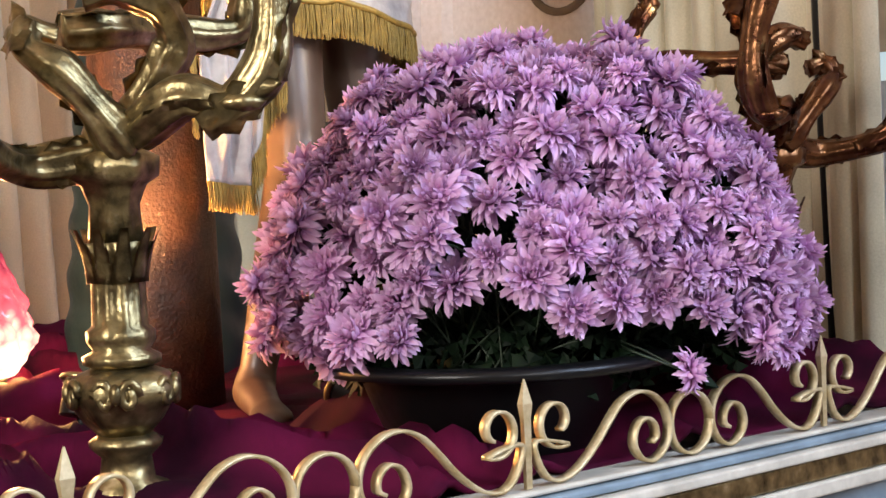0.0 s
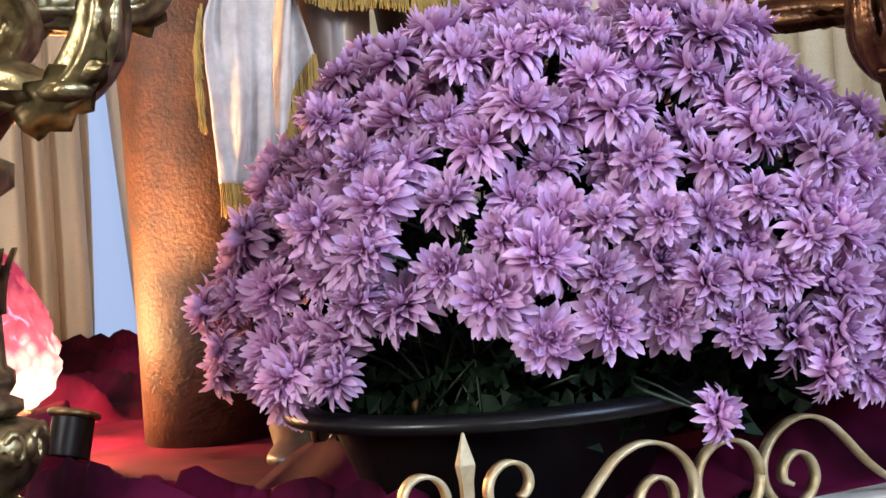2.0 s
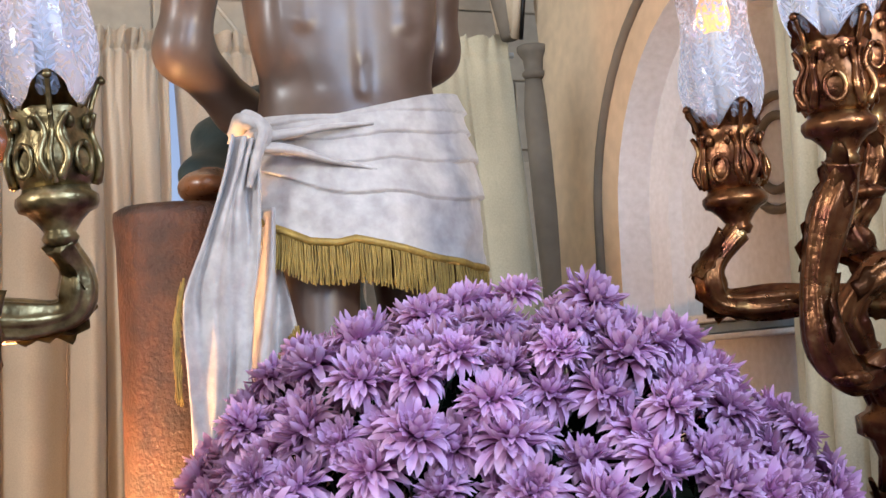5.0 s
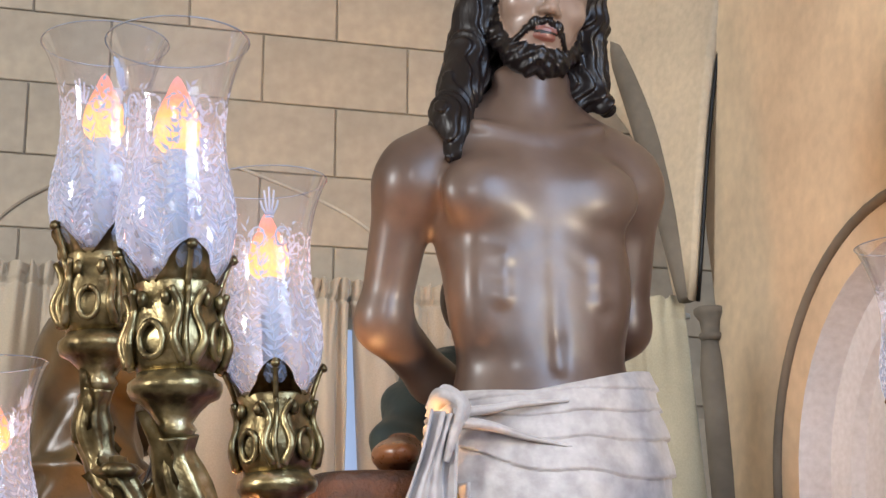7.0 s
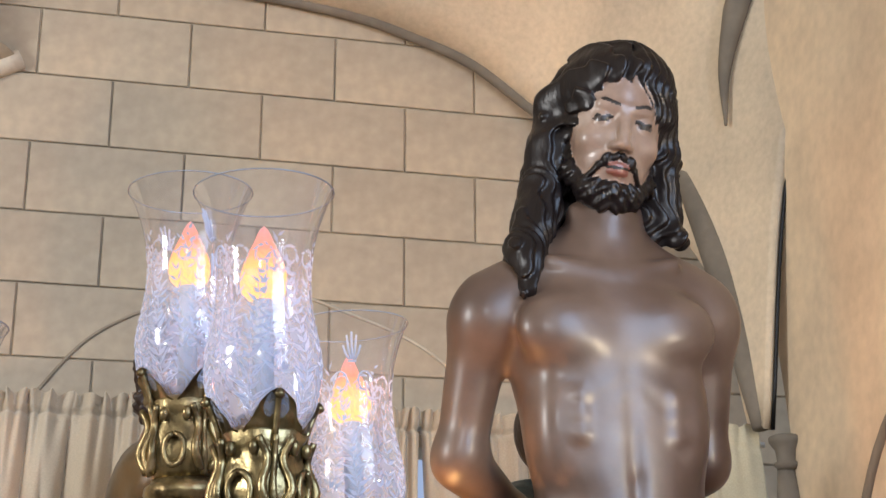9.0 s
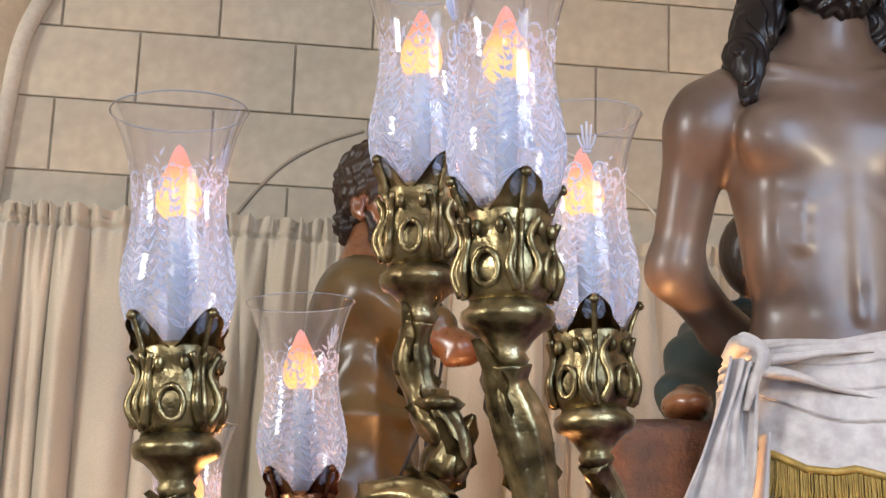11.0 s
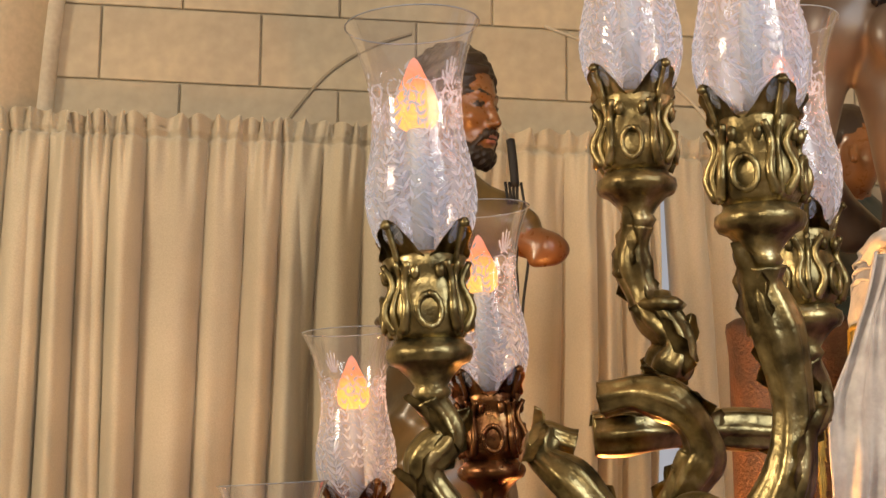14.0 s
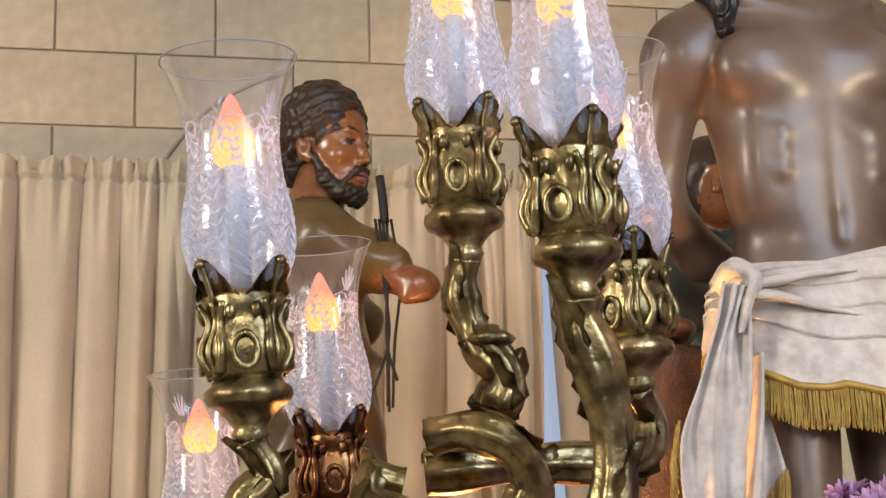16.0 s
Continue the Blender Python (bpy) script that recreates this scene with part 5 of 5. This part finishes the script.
def robe_b(g):
    fold = 0.011 * np.abs(np.sin(g[..., 0] * 24 + g[..., 1] * 18 + g[..., 2] * 12 + 1.6 * np.sin(g[..., 2] * 9))) + 0.005 * np.sin(g[..., 2] * 46 + g[..., 1] * 30 + 2 * np.sin(g[..., 0] * 20)) - 0.006
    low = np.clip((1.36 - g[..., 2]) / 0.15, 0.15, 1)
    g = g - S2
    t = join(0.06, ell(g, (-0.05, 0.0, 1.22), (0.13, 0.17, 0.17)), cone(g, (-0.05, -0.10, 1.30), (-0.05, 0.13, 1.31), 0.080, 0.080), ell(g, (-0.03, 0.0, 1.02), (0.13, 0.16, 0.2)))
    sk = join(0.05, cone(g, (-0.03, -0.02, 0.95), (-0.05, 0.0, 0.1), 0.14, 0.2), cone(g, (0.03, 0.03, 0.8), (0.04, 0.05, 0.1), 0.12, 0.15))
    slv = join(0.04, cone(g, (-0.03, -0.12, 1.275), (0.10, -0.165, 1.215), 0.080, 0.066), cone(g, (0.10, -0.165, 1.215), (0.135, -0.190, 1.190), 0.066, 0.056), cone(g, (-0.02, 0.15, 1.27), (0.1, 0.16, 1.1), 0.08, 0.07))
    cord = np.abs(np.linalg.norm((g - np.array((-0.03, 0.0, 0.98)))[..., :2], axis=-1) - 0.165) + np.abs(g[..., 2] - 0.98) - 0.016
    return join(0.03, join(0.05, t, sk, slv) + fold * low, cord)


figure("carved_figure", [([skin_b, robe_b], [0, 2], (-0.98, 1.08, 0.0), (-0.28, 1.72, 1.50), 0.0105), ([FACE_B, hair_b, BEARD_B, LIPS_B, EYES_B, IRIS_B], [0, 1, 1, 3, 4, 5], (-0.80, 1.24, 1.36), (-0.48, 1.57, 1.76), 0.0042)], [SKIN2, HAIR2, ROBE, LIP, EYEW, IRIS], "varnished wooden figure in an ochre robe, looking aside")


def face_c(g):
    return join(0.02, ell(g, (0.145, 0.73, 1.30), (0.055, 0.075, 0.095)), cone(g, (0.11, 0.655, 1.31), (0.105, 0.64, 1.28), 0.01, 0.014), cone(g, (-0.14, 0.34, 0.92), (-0.2, 0.17, 0.90), 0.045, 0.035), ell(g, (-0.205, 0.14, 0.90), (0.045, 0.06, 0.025)))


def robe_c(g):
    f = 0.006 * np.sin(g[..., 2] * 50 + g[..., 0] * 30)
    return join(0.05, ell(g, (0.13, 0.78, 0.98), (0.17, 0.14, 0.26)), cone(g, (0.02, 0.68, 1.1), (-0.06, 0.48, 1.02), 0.085, 0.08), cone(g, (-0.06, 0.48, 1.02), (-0.14, 0.36, 0.94), 0.08, 0.062), cone(g, (0.12, 0.78, 0.85), (0.12, 0.8, 0.05), 0.16, 0.22)) + f


def hair_c(g):
    return np.maximum(ell(g, (0.14, 0.76, 1.33), (0.088, 0.09, 0.105)), -ell(g, (0.11, 0.61, 1.28), (0.07, 0.11, 0.09)))


figure("carved_figure", [([face_c, robe_c, hair_c], [0, 1, 2], (-0.28, 0.06, 0.0), (0.38, 1.06, 1.46), 0.013)], [SKIN2, TEAL, HAIR2], "varnished wooden figure in a dark teal robe behind the column")

# the column that the main figure stands against
col = thing("rough_column", (-0.235, 0.17, 0.0), "rough brown tapered column with a flat top", "column")
bm = bmesh.new()
lathe(bm, [(0.118, 0.0), (0.115, 0.25), (0.114, 0.55), (0.118, 0.80), (0.123, 0.845), (0.121, 0.858), (0.11, 0.865)], (-0.235, 0.17, 0), 56, lambda a, z: 1 + 0.018 * noise.noise(Vector((math.cos(a) * 5, math.sin(a) * 5, z * 9))))
part("shaft", bm, CORK, col)

# ---- the white loincloth, its sash and fringes ----
cloth = thing("loincloth", (0.03, 0.0, 0.73), "white brocade loincloth knotted at the hip, with gold fringe", "cloth")


def hem(x):
    pts = [(-0.30, 0.86), (-0.17, 0.835), (-0.13, 0.80), (-0.08, 0.772), (-0.045, 0.768), (-0.02, 0.774), (0.03, 0.762), (0.1, 0.742), (0.18, 0.73), (0.30, 0.728)]
    return float(np.interp(x, [p[0] for p in pts], [p[1] for p in pts]))


def w_(x, z):
    return noise.noise(Vector((x * 6, 1.7, z * 6)))


def wrap(u, v):
    a = 2 * math.pi * u - math.pi / 2
    c, s = math.cos(a), math.sin(a)
    top = 1.012 + 0.022 * c - 0.022 * max(0, -s) * (1 - abs(c + 0.35))
    x0 = 0.03 + 0.20 * c
    low = hem(x0) if s < 0.2 else 0.75
    z = top + (low - top) * v
    grow = 0.012 * math.sin(math.pi * min(1, v * 1.1)) + 0.03 * v
    # overlapping pleats that fan out from the knot
    f = min(1.0, max(0.0, (x0 + 0.17) / 0.39)) ** 0.85
    wav = 0.005 * noise.noise(Vector((x0 * 9, s, 3.0)))
    lines = [top] + [p + (q - p) * f + wav * (1 + i) - 0.012 * math.sin(3.14 * f) * i for i, (p, q) in enumerate(((0.968, 1.003), (0.948, 0.968), (0.935, 0.918), (0.918, 0.852)))]
    fold = 0.0
    for i, (hi_, lo_) in enumerate(zip(lines, lines[1:])):
        if lo_ < z <= hi_:
            fold = 0.0115 * ((hi_ - z) / max(0.006, hi_ - lo_)) ** 1.6 * (0.75 + 0.4 * noise.noise(Vector((x0 * 8, i * 3.1, s))))
    if z <= lines[-1]:
        d = lines[-1] - z
        fold = 0.055 * min(d, 0.10) * (1 - abs(math.sin((x0 + 0.55 * d) * 26 + 2 * w_(x0, z)))) ** 1.5 + 0.004 * min(1, d * 20)
    fold += 0.006 * noise.noise(Vector((x0 * 13, s * 3, z * 17))) + 0.0028 * noise.noise(Vector((x0 * 34, s * 9, z * 44)))
    r = 1 + (fold + grow) / 0.18
    return (0.03 + (0.188 + 0.0 * v) * c * r, (0.125 + 0.015 * v) * s * r, z)


bm = bmesh.new()
sheet(bm, wrap, 150, 110, closed=True)
wrapob = part("wrap", bm, LINEN, cloth)
thicken(wrapob, 0.003)
bm = bmesh.new()
braid = [Vector(wrap(k / 150, 1.0)) for k in range(-52, 48)]
tube(bm, [q + Vector((0, -0.003, 0.0)) for q in braid], 0.0065, 8)
part("braid", bm, FRINGE, wrapob, "gold braid edging")


def fringe(name, line, length, owner, seed, outward=Vector((0, -1, 0))):
    rr = random.Random(seed)
    b = bmesh.new()
    for q in line:
        for _ in range(3):
            j = Vector((rr.uniform(-0.003, 0.003), rr.uniform(-0.004, 0.002), 0))
            ln = length * rr.uniform(0.88, 1.08)
            tube(b, [q + j, q + j + outward * 0.004 + Vector((rr.uniform(-0.002, 0.002), 0, -ln * 0.5)), q + j + outward * 0.003 + Vector((rr.uniform(-0.005, 0.005), 0, -ln))], 0.0012, 4, cap=False)
    o = part(name, b, FRINGE, owner, "hanging gold thread fringe")
    o["kind"] = "stuff"


dense = []
for p, q in zip(braid, braid[1:]):
    dense += [p, p.lerp(q, 0.33), p.lerp(q, 0.67)]
fringe("fringe", dense, 0.066, wrapob, 3)


def sash(u, v):
    x = -0.19 - 0.05 * min(1, v * 2) + (0.040 + 0.045 * min(1, v * 1.8)) * (u - 0.5) * 2 * 0.62
    z = 0.945 - 0.50 * v - 0.012 * u
    pinch = max(0.0, 1 - v * 2.2)
    y = -0.138 + 0.016 * abs(math.sin(u * 5.5 + v * 1.6)) + (0.004 + 0.010 * pinch) * math.sin(u * 17 - v * 3) + 0.010 * noise.noise(Vector((u * 3, v * 6, 0.4))) + 0.02 * v
    return (x + 0.006 * math.sin(v * 8 + u * 5), y, z)


bm = bmesh.new()
sheet(bm, sash, 40, 60)
sh = part("sash", bm, LINEN, cloth, "hanging brocade sash end")
thicken(sh, 0.004)
line = [Vector(sash(k / 60, 1.0)) for k in range(61)]
fringe("fringe", line, 0.05, sh, 5)


def panel(u, v):
    x = -0.14 + 0.025 * v - 0.09 * (1 - u) * (0.3 + 0.7 * v)
    z = 0.83 - (0.37 - 0.18 * u) * v
    y = -0.10 + 0.02 * math.sin(u * 7 + v * 3)
    return (x, y, z)


bm = bmesh.new()
sheet(bm, panel, 30, 40)
pn = part("hanging_panel", bm, LINEN, cloth)
thicken(pn, 0.004)
line = [Vector(panel(k / 70, 1.0)) for k in range(71)]
fringe("fringe", line, 0.06, pn, 7)
side_line = [Vector(sash(0.0, 0.45 + 0.3 * k / 50)) + Vector((-0.008, 0.01, 0)) for k in range(51)]
fringe("side_fringe", side_line, 0.05, sh, 8, Vector((-1, 0, 0)))
bm = bmesh.new()
for pts, r in (([(-0.185, -0.05, 0.95), (-0.188, -0.112, 0.972), (-0.165, -0.138, 0.955), (-0.162, -0.142, 0.935), (-0.178, -0.137, 0.915), (-0.198, -0.11, 0.915)], 0.016), ([(-0.168, -0.09, 0.955), (-0.168, -0.126, 0.957), (-0.166, -0.142, 0.945), (-0.178, -0.140, 0.905), (-0.19, -0.134, 0.86)], 0.017), ([(-0.178, -0.136, 0.938), (-0.125, -0.146, 0.945), (-0.06, -0.146, 0.957), (0.02, -0.14, 0.966)], 0.009), ([(-0.178, -0.136, 0.925), (-0.12, -0.15, 0.918), (-0.06, -0.152, 0.902), (0.02, -0.15, 0.888)], 0.009)):
    tube(bm, spline(pts, 8), lambda s, r=r: r * (1.05 - 0.8 * s), 14, 0.2)
part("knot", bm, LINEN, cloth, "twisted cloth knot")

# ---- scourge hanging in front of the robed figure ----
whip = thing("cord_scourge", (-0.52, 1.2, 0.85), "black knotted cord scourge hanging down", "scourge")
bm = bmesh.new()
tube(bm, spline([(-0.555, 1.19, 1.42), (-0.55, 1.18, 1.36), (-0.545, 1.18, 1.30)], 5), 0.011, 8)
part("handle", bm, ROPE, whip)
rr = random.Random(2)
for k in range(5):
    bm = bmesh.new()
    x = -0.55 + 0.010 * k - 0.02
    tube(bm, spline([(x, 1.18, 1.31), (x + rr.uniform(-0.02, 0.02), 1.17, 1.15), (x + rr.uniform(-0.03, 0.03), 1.17, 1.0), (x + rr.uniform(-0.04, 0.04), 1.17, 0.86 + rr.uniform(-0.04, 0.05))], 6), 0.004, 6)
    part("cord", bm, ROPE, whip)


# ---- small lamps on the deck ----
def spot_fixture(at, aim, label):
    o = thing("spot_lamp", at, label, "spot lamp")
    p = Vector(at)
    d = (Vector(aim) - p).normalized()
    b = bmesh.new()
    tube(b, [p - d * 0.03, p - d * 0.028, p + d * 0.03, p + d * 0.032], 0.032, 20)
    part("housing", b, DARKMETAL, o)
    b = bmesh.new()
    s = d.orthogonal().normalized()
    w = d.cross(s)
    tube(b, [p + d * 0.034 + (s * math.cos(k * 0.2618) + w * math.sin(k * 0.2618)) * 0.034 for k in range(25)], 0.006, 8)
    part("bezel", b, GOLD, o)
    b = bmesh.new()
    vs = [b.verts.new(p + d * 0.0335 + (s * math.cos(k * 0.2618) + w * math.sin(k * 0.2618)) * 0.03) for k in range(24)]
    b.faces.new(vs)
    part("face", b, SPOTFACE, o, "glowing lamp face", smooth=False)
    b = bmesh.new()
    box(b, p.x - 0.03, p.x + 0.03, p.y - 0.03, p.y + 0.03, 0.015, 0.026, 0.003)
    tube(b, [(p.x, p.y, 0.02), (p.x, p.y, p.z - 0.025)], 0.008, 8)
    part("bracket", b, DARKMETAL, o)


spot_fixture((-0.275, -0.50, 0.085), (-0.5, 0.6, 0.8), "small lit spot lamp with a brass bezel on the velvet")
spot_fixture((-0.54, -0.08, 0.085), (-0.25, 0.06, 1.15), "small lit spot lamp with a brass bezel beside the column")
spot_fixture((0.43, -0.34, 0.085), (0.1, 0.5, 1.2), "small lit spot lamp with a brass bezel on the velvet")

# Bright lamp amid red lumps; the lamplight on them is an emissive colour ramp.
redlamp = thing("votive_lamp", (-0.57, 0.26, 0.02), "bright low lamp in a lumpy red surround, its lamplight put in as glow", "lamp")
bm = bmesh.new()
lathe(bm, [(0.03, 0.02), (0.045, 0.03), (0.03, 0.06), (0.05, 0.09), (0.052, 0.1)], (-0.57, 0.26, 0), 20)
part("stand", bm, GOLD, redlamp)
bm = bmesh.new()
lathe(bm, [(r, z) for r, z in ((q.x, q.y) for q in spline([(0.03, 0.1, 0), (0.063, 0.108, 0), (0.088, 0.14, 0), (0.1, 0.19, 0), (0.09, 0.235, 0), (0.075, 0.28, 0), (0.055, 0.32, 0), (0.03, 0.36, 0), (0.008, 0.374, 0)], 4))], (-0.57, 0.26, 0), 48, lambda a, z: 1 + 0.16 * noise.noise(Vector((math.cos(a) * 3.2, math.sin(a) * 3.2, z * 34))) + 0.06 * math.cos(9 * a + z * 70))
part("glass_cup", bm, REDGLOW, redlamp, "lumpy red surround with lamplight put in as glow").visible_shadow = False
la = bpy.data.lights.new("votive_light", "POINT")
la.energy, la.color, la.shadow_soft_size = 62.0, (1.0, 0.46, 0.15), 0.05
new("votive_light", la).matrix_world = Matrix.Translation((-0.57, 0.26, 0.2))
# Made-up fixture, out of view, for the added spot.
wl = thing("wall_lamp", (0.97, -2.12, 1.2), "unseen small brass lamp added on the side wall to hold a spot", "wall lamp")
bm = bmesh.new()
lathe(bm, [(0.02, -0.09), (0.05, -0.05), (0.045, -0.02), (0.02, 0.0)], (0.95, -2.1, 1.22), 18)
part("shade", bm, GOLD, wl)
bm = bmesh.new()
tube(bm, [(1.05, -2.15, 1.12), (0.99, -2.13, 1.11), (0.95, -2.1, 1.14)], 0.01, 8)
part("bracket", bm, GOLD, wl)

bm = bmesh.new()
tube(bm, [(1.0, -0.52, -0.2), (1.0, -0.50, 1.2)], 0.018, 10)
tagged(part("iron_pole", bm, DARKMETAL), "black iron pole standing by the side curtain", "pole")

# ---- the blocks of the back wall ----
bm = bmesh.new()
box(bm, -0.2505, 0.2505, -0.005, 0.004, -0.1195, 0.1195)
bmesh.ops.bevel(bm, geom=[e for e in bm.edges if all(v.co.y < 0 for v in e.verts)], offset=0.003, segments=1, affect="EDGES")
block_me = mesh_of("block", bm, BLOCK, smooth=False)
for row in range(9):
    z = 1.342 + 0.2447 * row + 0.122
    off = -1.147 if row % 2 == 0 else -1.40
    for k in range(-4, 7):
        o = new("block", block_me)
        o.parent = wall_n
        o.matrix_basis = Matrix.Translation((off + 0.2535 + 0.507 * k, -0.002, z + 1.3)) @ Matrix.Rotation(0.0012 * ((k * 7 + row * 3) % 5 - 2), 4, "Y")
bm = bmesh.new()
box(bm, -6, 3.2, 2.335, 2.344, 3.55, 4.6)
part("upper_wall", bm, PLASTER, wall_n, smooth=False)
